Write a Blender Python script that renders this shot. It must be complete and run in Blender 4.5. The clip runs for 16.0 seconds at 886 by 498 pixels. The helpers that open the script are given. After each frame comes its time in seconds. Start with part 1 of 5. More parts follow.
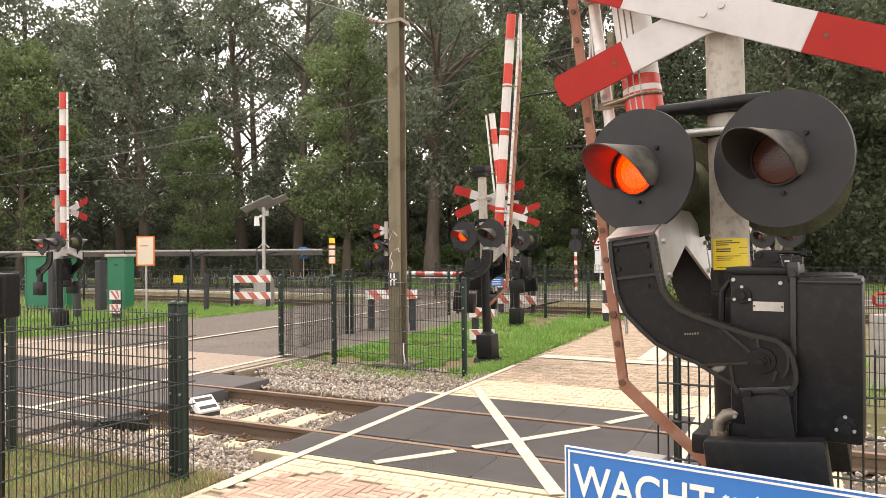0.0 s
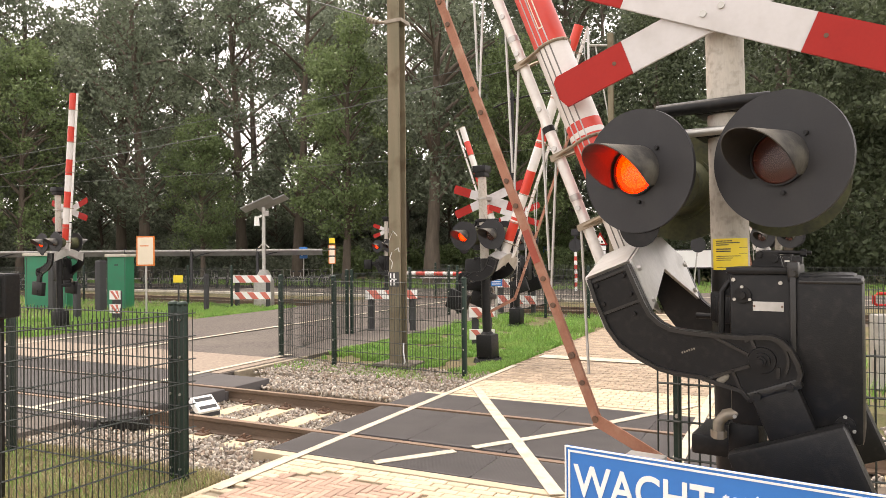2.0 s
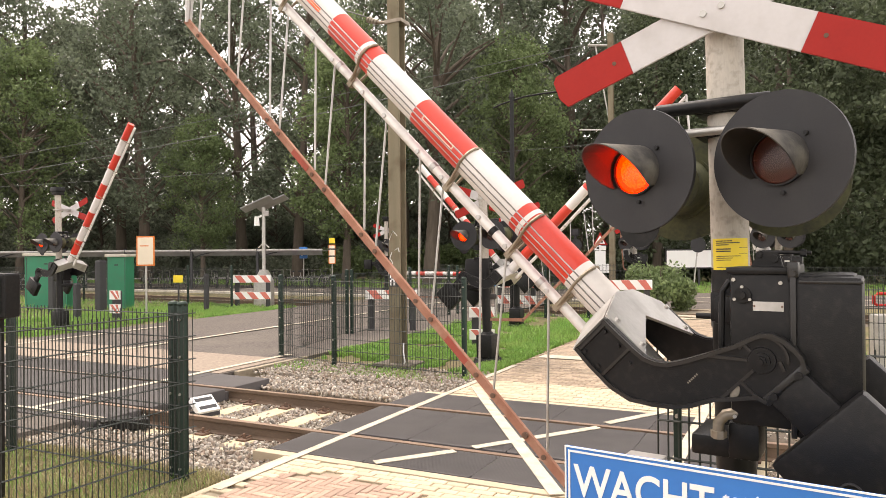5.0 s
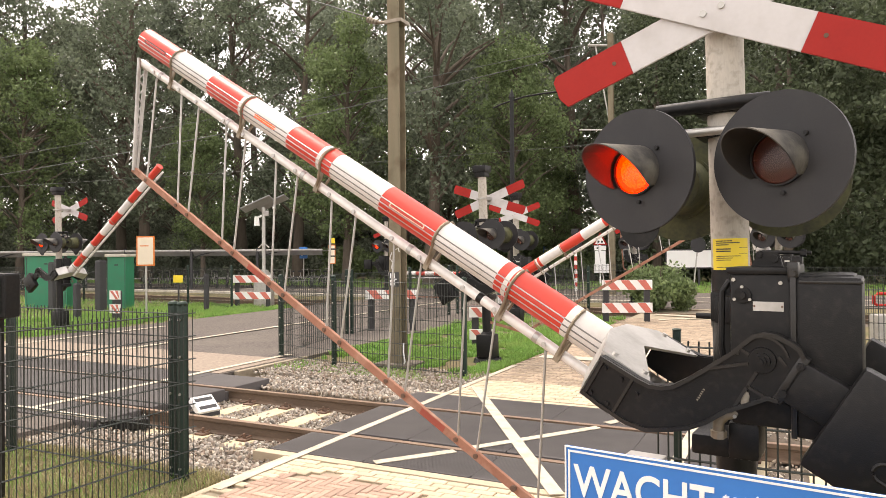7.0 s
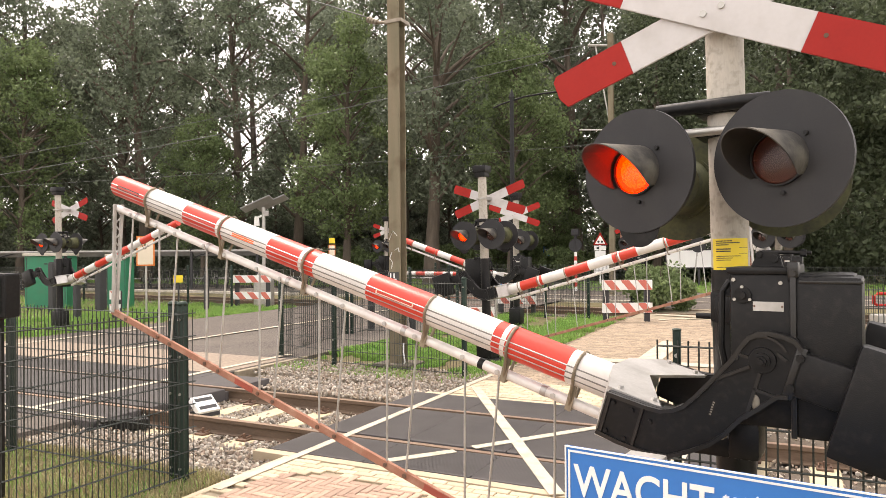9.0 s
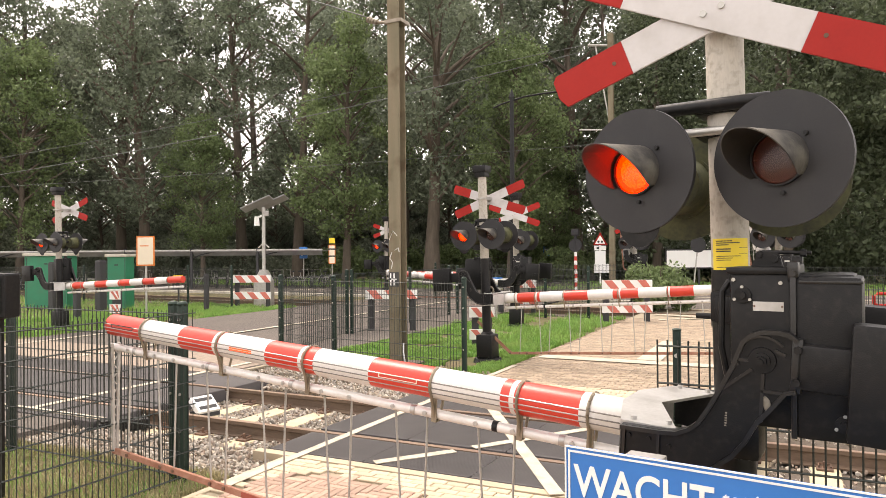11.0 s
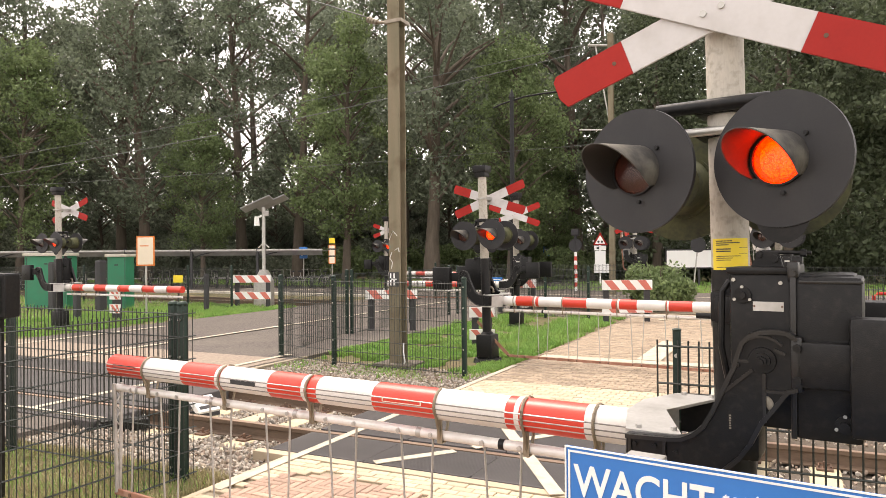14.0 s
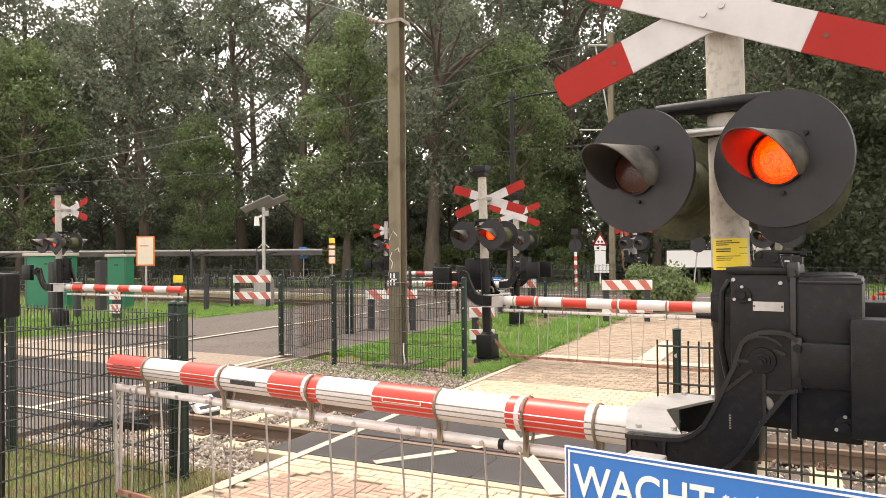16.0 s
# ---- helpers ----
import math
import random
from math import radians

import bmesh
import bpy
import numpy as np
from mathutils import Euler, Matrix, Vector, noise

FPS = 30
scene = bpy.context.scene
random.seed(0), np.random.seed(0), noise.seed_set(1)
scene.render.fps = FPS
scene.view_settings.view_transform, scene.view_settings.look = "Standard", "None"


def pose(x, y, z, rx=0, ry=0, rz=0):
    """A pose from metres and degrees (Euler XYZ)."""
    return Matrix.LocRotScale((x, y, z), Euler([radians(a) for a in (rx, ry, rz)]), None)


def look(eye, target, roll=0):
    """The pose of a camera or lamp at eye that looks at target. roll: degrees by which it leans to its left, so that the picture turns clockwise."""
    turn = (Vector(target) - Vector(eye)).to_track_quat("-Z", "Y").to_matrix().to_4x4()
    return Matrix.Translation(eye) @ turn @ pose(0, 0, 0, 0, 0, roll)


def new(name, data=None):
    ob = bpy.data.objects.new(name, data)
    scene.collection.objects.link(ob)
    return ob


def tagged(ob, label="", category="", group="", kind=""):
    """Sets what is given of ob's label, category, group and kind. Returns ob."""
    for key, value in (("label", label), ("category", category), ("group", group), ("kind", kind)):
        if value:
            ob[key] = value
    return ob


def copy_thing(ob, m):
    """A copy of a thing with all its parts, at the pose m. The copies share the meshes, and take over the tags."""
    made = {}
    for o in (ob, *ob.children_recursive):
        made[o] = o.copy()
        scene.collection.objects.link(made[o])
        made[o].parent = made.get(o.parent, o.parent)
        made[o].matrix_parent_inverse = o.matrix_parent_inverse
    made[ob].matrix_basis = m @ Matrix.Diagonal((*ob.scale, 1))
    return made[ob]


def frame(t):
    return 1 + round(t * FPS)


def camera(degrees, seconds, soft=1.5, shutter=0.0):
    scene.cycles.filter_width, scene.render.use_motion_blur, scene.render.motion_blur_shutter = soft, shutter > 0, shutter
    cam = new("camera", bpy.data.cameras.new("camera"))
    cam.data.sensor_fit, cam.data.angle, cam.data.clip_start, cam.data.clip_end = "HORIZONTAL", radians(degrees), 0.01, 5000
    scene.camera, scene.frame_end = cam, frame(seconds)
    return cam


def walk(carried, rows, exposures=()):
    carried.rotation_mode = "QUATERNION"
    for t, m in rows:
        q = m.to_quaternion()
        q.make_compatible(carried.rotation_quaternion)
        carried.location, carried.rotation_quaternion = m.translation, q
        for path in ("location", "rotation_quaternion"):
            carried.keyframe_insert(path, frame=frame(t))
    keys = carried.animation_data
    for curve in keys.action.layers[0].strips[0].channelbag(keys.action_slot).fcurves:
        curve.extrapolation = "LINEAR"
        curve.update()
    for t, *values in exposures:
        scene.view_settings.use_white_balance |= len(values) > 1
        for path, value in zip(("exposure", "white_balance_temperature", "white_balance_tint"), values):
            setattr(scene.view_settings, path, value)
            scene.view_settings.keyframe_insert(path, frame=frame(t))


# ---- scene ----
cam = camera(64.2, 16.0, soft=0.8)
YAW, PITCH, ROLL, EYE = 26.3, 0.32, -0.45, 1.85
eye = Vector((0, 0, EYE))
ahead = Vector((-math.sin(radians(YAW)), math.cos(radians(YAW)), math.tan(radians(PITCH))))
STAND = look(eye, eye + ahead, ROLL)
walk(cam, [(0, STAND), (16.0, STAND)], [(0, 1.30, 7100, 16), (16.0, 1.30, 7100, 16)])

# ---- light: bright, thinly overcast afternoon ----
world = bpy.data.worlds.new("sky")
scene.world = world
world.use_nodes = True
wn = world.node_tree.nodes
sky = wn.new("ShaderNodeTexSky")
sky.sky_type, sky.sun_disc = "NISHITA", False
sky.dust_density, sky.air_density, sky.ozone_density = 4.0, 1.0, 0.6
# thin white cloud all over the sky
cloud = wn.new("ShaderNodeMix")
cloud.data_type = "RGBA"
cloud.inputs[0].default_value, cloud.inputs[7].default_value = 0.8, (6.6, 6.5, 6.4, 1)
world.node_tree.links.new(sky.outputs[0], cloud.inputs[6])
world.node_tree.links.new(cloud.outputs[2], wn["Background"].inputs[0])
wn["Background"].inputs[1].default_value = 0.15
SUN_AT = Vector((-0.42, 0.20, 0.88))
sky.sun_elevation, sky.sun_rotation = math.asin(SUN_AT.normalized().z), math.atan2(SUN_AT.x, SUN_AT.y)
sun = new("sun", bpy.data.lights.new("sun", "SUN"))
sun.data.energy, sun.data.angle, sun.data.color = 1.5, radians(22), (1.0, 0.95, 0.86)
sun.matrix_world = look(SUN_AT * 30, (0, 0, 0))


# ---- materials ----
def mat(name, c1, c2=None, scale=6.0, rough=0.7, metal=0.0, bump=0.15, fine=60.0, vary=0.0, island=0.0, spec=0.5, stretch=(1, 1, 1), dirt=None, dirt_scale=2.0, dirt_amount=0.5):
    """A procedural surface: two tones over coarse and fine noise, an optional dirt tone, relief, and a tint by piece."""
    m = bpy.data.materials.new(name)
    m.use_nodes = True
    nt = m.node_tree
    nd, ln = nt.nodes, nt.links
    b = nd["Principled BSDF"]
    b.inputs["Roughness"].default_value, b.inputs["Metallic"].default_value = rough, metal
    b.inputs["Specular IOR Level"].default_value = spec
    c2 = c2 or tuple(v * 0.7 for v in c1)
    tc = nd.new("ShaderNodeTexCoord")
    mp = nd.new("ShaderNodeMapping")
    mp.inputs["Scale"].default_value = stretch
    ln.new(tc.outputs["Object"], mp.inputs[0])
    n1, n2 = nd.new("ShaderNodeTexNoise"), nd.new("ShaderNodeTexNoise")
    for n, s, d in ((n1, scale, 4.0), (n2, fine, 3.0)):
        n.inputs["Scale"].default_value, n.inputs["Detail"].default_value = s, d
        ln.new(mp.outputs[0], n.inputs["Vector"])
    add = nd.new("ShaderNodeMath")
    add.operation = "MULTIPLY_ADD"
    ln.new(n2.outputs[0], add.inputs[0])
    add.inputs[1].default_value = 0.5
    ln.new(n1.outputs[0], add.inputs[2])
    rmp = nd.new("ShaderNodeMapRange")
    rmp.inputs[1].default_value, rmp.inputs[2].default_value = 0.5, 1.0
    ln.new(add.outputs[0], rmp.inputs[0])
    mix = nd.new("ShaderNodeMix")
    mix.data_type = "RGBA"
    mix.inputs[6].default_value, mix.inputs[7].default_value = (*c1, 1), (*c2, 1)
    ln.new(rmp.outputs[0], mix.inputs[0])
    out = mix.outputs[2]
    if dirt:
        n3 = nd.new("ShaderNodeTexNoise")
        n3.inputs["Scale"].default_value, n3.inputs["Detail"].default_value = dirt_scale, 6.0
        ln.new(tc.outputs["Object"], n3.inputs["Vector"])
        r3 = nd.new("ShaderNodeMapRange")
        r3.inputs[1].default_value, r3.inputs[2].default_value, r3.inputs[4].default_value = 0.5, 0.72, dirt_amount
        ln.new(n3.outputs[0], r3.inputs[0])
        mx = nd.new("ShaderNodeMix")
        mx.data_type = "RGBA"
        mx.inputs[7].default_value = (*dirt, 1)
        ln.new(r3.outputs[0], mx.inputs[0])
        ln.new(out, mx.inputs[6])
        out = mx.outputs[2]
    if vary or island:
        src = nd.new("ShaderNodeNewGeometry").outputs["Random Per Island"] if island else nd.new("ShaderNodeObjectInfo").outputs["Random"]
        k = island or vary
        r4 = nd.new("ShaderNodeMapRange")
        r4.inputs[3].default_value, r4.inputs[4].default_value = 1 - k, 1 + k
        ln.new(src, r4.inputs[0])
        hs = nd.new("ShaderNodeHueSaturation")
        ln.new(r4.outputs[0], hs.inputs["Value"])
        ln.new(out, hs.inputs["Color"])
        out = hs.outputs[0]
    ln.new(out, b.inputs["Base Color"])
    if bump:
        bp = nd.new("ShaderNodeBump")
        bp.inputs["Strength"].default_value, bp.inputs["Distance"].default_value = bump, 0.01
        ln.new(add.outputs[0], bp.inputs["Height"])
        ln.new(bp.outputs[0], b.inputs["Normal"])
    return m


ASPHALT = mat("asphalt", (0.165, 0.145, 0.13), (0.06, 0.052, 0.047), 26, 0.95, bump=0.8, fine=70, spec=0.15, dirt=(0.16, 0.14, 0.12), dirt_scale=0.6)
RUBBER = mat("rubber", (0.08, 0.075, 0.076), (0.108, 0.1, 0.098), 3, 0.85, bump=0.3, fine=90, vary=0.12, spec=0.15, dirt=(0.14, 0.13, 0.12), dirt_scale=1.3, dirt_amount=0.35)
RIB = mat("lit_rubber_rib", (0.105, 0.099, 0.098), (0.09, 0.085, 0.084), 3, 0.85, bump=0, spec=0.15)
LINE = mat("road_paint", (0.50, 0.45, 0.36), (0.40, 0.355, 0.28), 5, 0.85, fine=70, spec=0.2, dirt=(0.2, 0.18, 0.15), dirt_scale=7, dirt_amount=0.5)
BRICK = mat("red_paver", (0.40, 0.27, 0.20), (0.32, 0.215, 0.165), 8, 0.85, fine=120, vary=0.22, dirt=(0.40, 0.31, 0.22), dirt_scale=2.2, dirt_amount=0.7)
PALE = mat("pale_paver", (0.49, 0.405, 0.285), (0.38, 0.315, 0.22), 6, 0.85, fine=120, vary=0.14, dirt=(0.33, 0.27, 0.2), dirt_scale=1.2)
GRIT = mat("path_surface", (0.36, 0.282, 0.2), (0.19, 0.147, 0.107), 18, 0.9, bump=0.4, fine=90, island=0.25, dirt=(0.25, 0.195, 0.145), dirt_scale=1.0)
JOINT = mat("joint_sand", (0.30, 0.25, 0.18), (0.2, 0.17, 0.12), 9, 0.95, fine=120)
CONCRETE = mat("concrete", (0.52, 0.49, 0.42), (0.40, 0.37, 0.31), 5, 0.85, fine=70, dirt=(0.22, 0.2, 0.16), dirt_scale=3)
SLEEPER = mat("sleeper_concrete", (0.50, 0.43, 0.29), (0.40, 0.34, 0.225), 6, 0.85, fine=70, dirt=(0.30, 0.24, 0.17), dirt_scale=4)
STONE = mat("ballast", (0.37, 0.335, 0.285), (0.19, 0.165, 0.14), 14, 0.9, fine=60, island=0.6)
# Brown bed, darkened further: the shade between the stones is in its colour.
BED = mat("shaded_brown_bed", (0.12, 0.095, 0.072), (0.07, 0.056, 0.044), 18, 0.95, bump=0.8, fine=60)


def mixed_stone(m):
    """Tan, grey and rust-brown stones, one tone a stone."""
    nd, ln = m.node_tree.nodes, m.node_tree.links
    geo, ramp, mx = nd.new("ShaderNodeNewGeometry"), nd.new("ShaderNodeValToRGB"), nd.new("ShaderNodeMix")
    ramp.color_ramp.interpolation = "CONSTANT"
    tones = ((0.0, (0.36, 0.325, 0.285)), (0.24, (0.26, 0.19, 0.14)), (0.42, (0.44, 0.395, 0.33)), (0.58, (0.19, 0.155, 0.125)), (0.72, (0.35, 0.28, 0.20)), (0.86, (0.47, 0.43, 0.37)))
    for k, (at, c) in enumerate(tones):
        e = ramp.color_ramp.elements[k] if k < 2 else ramp.color_ramp.elements.new(at)
        e.position, e.color = at, (*c, 1)
    mx.data_type, mx.inputs[0].default_value = "RGBA", 0.65
    b = nd["Principled BSDF"]
    ln.new(geo.outputs["Random Per Island"], ramp.inputs[0])
    ln.new(b.inputs["Base Color"].links[0].from_socket, mx.inputs[6])
    ln.new(ramp.outputs[0], mx.inputs[7])
    ln.new(mx.outputs[2], b.inputs["Base Color"])


mixed_stone(STONE)
RAILSIDE = mat("rail_side", (0.09, 0.06, 0.04), (0.15, 0.1, 0.065), 4, 0.75, bump=0.3, fine=60, stretch=(0.3, 1, 1))
RAILTOP = mat("rail_top", (0.33, 0.23, 0.165), (0.22, 0.15, 0.11), 5, 0.4, 0.5, 0.05, stretch=(0.2, 2, 1))
RUST = mat("rusty_iron", (0.16, 0.085, 0.05), (0.09, 0.06, 0.045), 14, 0.85, fine=80)
SOIL = mat("verge_soil", (0.095, 0.1, 0.045), (0.16, 0.125, 0.08), 1.5, 0.95, bump=0.5, fine=25, spec=0.1)
GRASS = mat("grass", (0.14, 0.32, 0.05), (0.25, 0.37, 0.09), 1.3, 0.6, bump=0, fine=3, island=0.35)
DRYGRASS = mat("dry_grass", (0.27, 0.27, 0.12), (0.44, 0.36, 0.22), 0.8, 0.7, bump=0, fine=3, island=0.4)
BLACK = mat("black_paint", (0.005, 0.0052, 0.0056), (0.0095, 0.0095, 0.01), 5, 0.4, bump=0.14, fine=260, spec=0.25, dirt=(0.03, 0.027, 0.024), dirt_scale=34, dirt_amount=0.35)
EDGE = mat("worn_black_edge", (0.009, 0.009, 0.009), (0.017, 0.016, 0.015), 9, 0.3, bump=0.15, fine=160, spec=0.45)
SALTIRE = mat("weathered_board_white", (0.57, 0.555, 0.555), (0.51, 0.495, 0.49), 3, 0.45, bump=0.03, fine=60, dirt=(0.33, 0.31, 0.28), dirt_scale=6, dirt_amount=0.3)
DISC = mat("dark_grey_paint", (0.021, 0.021, 0.023), (0.027, 0.027, 0.029), 4, 0.5, bump=0.05, fine=140, spec=0.3, dirt=(0.045, 0.044, 0.04), dirt_scale=9, dirt_amount=0.25)
MOSSY = mat("mossy_black", (0.022, 0.025, 0.016), (0.085, 0.09, 0.035), 9, 0.8, fine=60)
# Unflaked hood lining; the shade inside the hood is put into its colour.
HOODIN = mat("shaded_hood_lining", (0.03, 0.026, 0.025), (0.022, 0.019, 0.018), 9, 0.5, bump=0.1, fine=90)
FLAKED = mat("flaking_hood_paint", (0.028, 0.027, 0.026), (0.05, 0.047, 0.041), 12, 0.6, bump=0.3, fine=90, dirt=(0.20, 0.185, 0.15), dirt_scale=8, dirt_amount=0.6)
WHITE = mat("white_paint", (0.68, 0.655, 0.63), (0.60, 0.575, 0.545), 3, 0.4, bump=0.03, fine=60, dirt=(0.38, 0.35, 0.30), dirt_scale=5, dirt_amount=0.3)
RED = mat("red_film", (0.60, 0.045, 0.022), (0.52, 0.035, 0.02), 3, 0.35, bump=0.02, fine=60, dirt=(0.36, 0.04, 0.03), dirt_scale=5, dirt_amount=0.4)
BUCKRED = mat("dull_red_board", (0.36, 0.02, 0.014), (0.31, 0.016, 0.012), 5, 0.45, bump=0.03, fine=90, spec=0.2)
ALU = mat("dull_aluminium", (0.52, 0.51, 0.49), (0.40, 0.39, 0.37), 6, 0.45, 0.7, 0.05, dirt=(0.2, 0.18, 0.16), dirt_scale=7, dirt_amount=0.4)
POLE = mat("grey_pole_paint", (0.50, 0.46, 0.40), (0.36, 0.335, 0.29), 3, 0.6, bump=0.1, fine=60, stretch=(3, 3, 0.6), dirt=(0.13, 0.12, 0.09), dirt_scale=30, dirt_amount=0.5)
PATCH = mat("dull_red_patch", (0.33, 0.085, 0.06), (0.27, 0.07, 0.05), 8, 0.7, fine=90, spec=0.2)
SKIRT = mat("rusty_red_strip", (0.34, 0.17, 0.115), (0.26, 0.12, 0.08), 8, 0.75, fine=90, spec=0.25, dirt=(0.45, 0.31, 0.23), dirt_scale=9, dirt_amount=0.6)
STEEL = mat("galvanised", (0.50, 0.49, 0.46), (0.38, 0.37, 0.34), 9, 0.45, 0.8, 0.05)
GREEN = mat("dark_green_coating", (0.012, 0.027, 0.02), (0.02, 0.037, 0.028), 5, 0.5, bump=0.05, spec=0.25)
WIRE = mat("dark_wire_coating", (0.012, 0.018, 0.015), (0.018, 0.024, 0.02), 5, 0.5, bump=0)
MAST = mat("weathered_mast", (0.225, 0.187, 0.13), (0.165, 0.15, 0.1), 2, 0.8, bump=0.25, fine=40, spec=0.2, stretch=(5, 5, 0.3), dirt=(0.10, 0.07, 0.042), dirt_scale=2.5, dirt_amount=0.75)
YELLOW = mat("yellow_plate", (0.75, 0.58, 0.03), (0.70, 0.54, 0.03), 3, 0.45, bump=0)
PRINT = mat("black_print", (0.03, 0.03, 0.03), (0.04, 0.04, 0.04), 3, 0.6, bump=0)
BLUE = mat("blue_sign", (0.025, 0.175, 0.52), (0.023, 0.16, 0.49), 3, 0.35, bump=0)
SIGNWHITE = mat("sign_white", (0.80, 0.80, 0.78), (0.76, 0.76, 0.74), 3, 0.4, bump=0)
BARK = mat("bark", (0.125, 0.1, 0.075), (0.075, 0.06, 0.047), 3, 0.95, bump=0.6, fine=25, stretch=(3, 3, 0.6))
BIN = mat("green_plastic", (0.018, 0.19, 0.10), (0.015, 0.165, 0.085), 3, 0.5, bump=0.02, dirt=(0.06, 0.16, 0.1), dirt_scale=3, dirt_amount=0.4)
ROOF = mat("shelter_roof", (0.30, 0.30, 0.29), (0.2, 0.2, 0.2), 2, 0.6)
DARK = mat("shelter_dark", (0.04, 0.04, 0.042), (0.025, 0.025, 0.027), 2, 0.7)
ORANGE = mat("orange_plate", (0.72, 0.20, 0.03), (0.66, 0.18, 0.03), 3, 0.5, bump=0)
CABLE = mat("weathered_cable", (0.15, 0.16, 0.155), (0.11, 0.115, 0.11), 3, 0.6, 0.2, 0)
CREAM = mat("cream_panel", (0.74, 0.66, 0.52), (0.68, 0.60, 0.47), 3, 0.5, bump=0)


def leafy(name, c, c2, var=0.4):
    m = mat(name, c, c2, 0.35, 0.55, bump=0, fine=2.0, island=var)
    b = m.node_tree.nodes["Principled BSDF"]
    b.inputs["Specular IOR Level"].default_value = 0.25
    nd, ln = m.node_tree.nodes, m.node_tree.links
    tl, mx = nd.new("ShaderNodeBsdfTranslucent"), nd.new("ShaderNodeMixShader")
    ln.new(b.inputs["Base Color"].links[0].from_socket, tl.inputs[0])
    mx.inputs[0].default_value = 0.45
    ln.new(b.outputs[0], mx.inputs[1])
    ln.new(tl.outputs[0], mx.inputs[2])
    ln.new(mx.outputs[0], nd["Material Output"].inputs[0])
    return m


FADED = mat("faded_red_film", (0.60, 0.17, 0.13), (0.52, 0.13, 0.10), 3, 0.5, bump=0.02)
LUMP = mat("filler", (0.22, 0.2, 0.16), (0.14, 0.125, 0.1), 20, 0.9)
GROOVE = mat("dark_groove", (0.2, 0.19, 0.175), (0.14, 0.13, 0.12), 9, 0.7, bump=0)
BRONZE = mat("worn_bronze", (0.30, 0.25, 0.18), (0.2, 0.165, 0.12), 12, 0.5, 0.5, 0.05)
ELBOW = mat("dull_brass", (0.30, 0.26, 0.21), (0.2, 0.17, 0.13), 9, 0.45, 0.7, 0.05)
TUBEPAINT = mat("chalky_white_tube", (0.74, 0.72, 0.69), (0.64, 0.62, 0.59), 8, 0.35, 0.1, 0.05, dirt=(0.3, 0.27, 0.24), dirt_scale=9, dirt_amount=0.35)
# Leaf tones lifted paler and bluer, LEAF_C most: haze put into the colour.
LEAF_A = leafy("oak_leaves", (0.118, 0.144, 0.1), (0.144, 0.17, 0.114))
LEAF_B = leafy("lime_leaves", (0.13, 0.18, 0.08), (0.165, 0.215, 0.095))
LEAF_C = leafy("hazed_leaves", (0.145, 0.172, 0.128), (0.175, 0.2, 0.145))
LEAF_D = leafy("yew_needles", (0.075, 0.098, 0.056), (0.098, 0.12, 0.068))


def glow(name, c, strength, pattern=0.0):
    m = bpy.data.materials.new(name)
    m.use_nodes = True
    nd, ln = m.node_tree.nodes, m.node_tree.links
    b = nd["Principled BSDF"]
    b.inputs["Base Color"].default_value = (*c, 1)
    b.inputs["Emission Color"].default_value = (*c, 1)
    b.inputs["Emission Strength"].default_value = strength
    if pattern:
        tc, vo, rm = nd.new("ShaderNodeTexCoord"), nd.new("ShaderNodeTexVoronoi"), nd.new("ShaderNodeMapRange")
        vo.inputs["Scale"].default_value = pattern
        ln.new(tc.outputs["Object"], vo.inputs["Vector"])
        rm.inputs[1].default_value, rm.inputs[2].default_value = 0.1, 0.75
        rm.inputs[3].default_value, rm.inputs[4].default_value = strength * 2.0, strength * 0.25
        ln.new(vo.outputs["Distance"], rm.inputs[0])
        ln.new(rm.outputs[0], b.inputs["Emission Strength"])
    return m


STRIPLIT = glow("lit_strip", (1.0, 0.055, 0.012), 1.0)
LIT = glow("lit_lamp", (1.0, 0.021, 0.002), 7.0, 150)


def lens_glass():
    m = bpy.data.materials.new("red_lens")
    m.use_nodes = True
    nd, ln = m.node_tree.nodes, m.node_tree.links
    nd.remove(nd["Principled BSDF"])
    tr, gl, df = nd.new("ShaderNodeBsdfTransparent"), nd.new("ShaderNodeBsdfGlossy"), nd.new("ShaderNodeBsdfDiffuse")
    tr.inputs[0].default_value = (1.0, 0.75, 0.65, 1)
    gl.inputs["Roughness"].default_value = 0.25
    df.inputs[0].default_value = (0.13, 0.03, 0.02, 1)
    m1, m2 = nd.new("ShaderNodeMixShader"), nd.new("ShaderNodeMixShader")
    m1.inputs[0].default_value, m2.inputs[0].default_value = 0.06, 0.25
    ln.new(tr.outputs[0], m1.inputs[1])
    ln.new(gl.outputs[0], m1.inputs[2])
    ln.new(m1.outputs[0], m2.inputs[1])
    ln.new(df.outputs[0], m2.inputs[2])
    ln.new(m2.outputs[0], nd["Material Output"].inputs[0])
    return m


LENS = lens_glass()


# ---- mesh helpers ----
def box(bm, x0, x1, y0, y1, z0, z1, m=None, bevel=0.0):
    r = bmesh.ops.create_cube(bm, size=1.0, matrix=Matrix.Translation(((x0 + x1) / 2, (y0 + y1) / 2, (z0 + z1) / 2)) @ Matrix.Diagonal((x1 - x0, y1 - y0, z1 - z0, 1)))
    vs = r["verts"]
    if bevel:
        es = list({e for v in vs for e in v.link_edges})
        vs = list({v for f in bmesh.ops.bevel(bm, geom=es, offset=bevel, segments=2, affect="EDGES", profile=0.6)["faces"] for v in f.verts} | {v for v in vs if v.is_valid})
    if m is not None:
        bmesh.ops.transform(bm, matrix=m, verts=vs)
    return bm


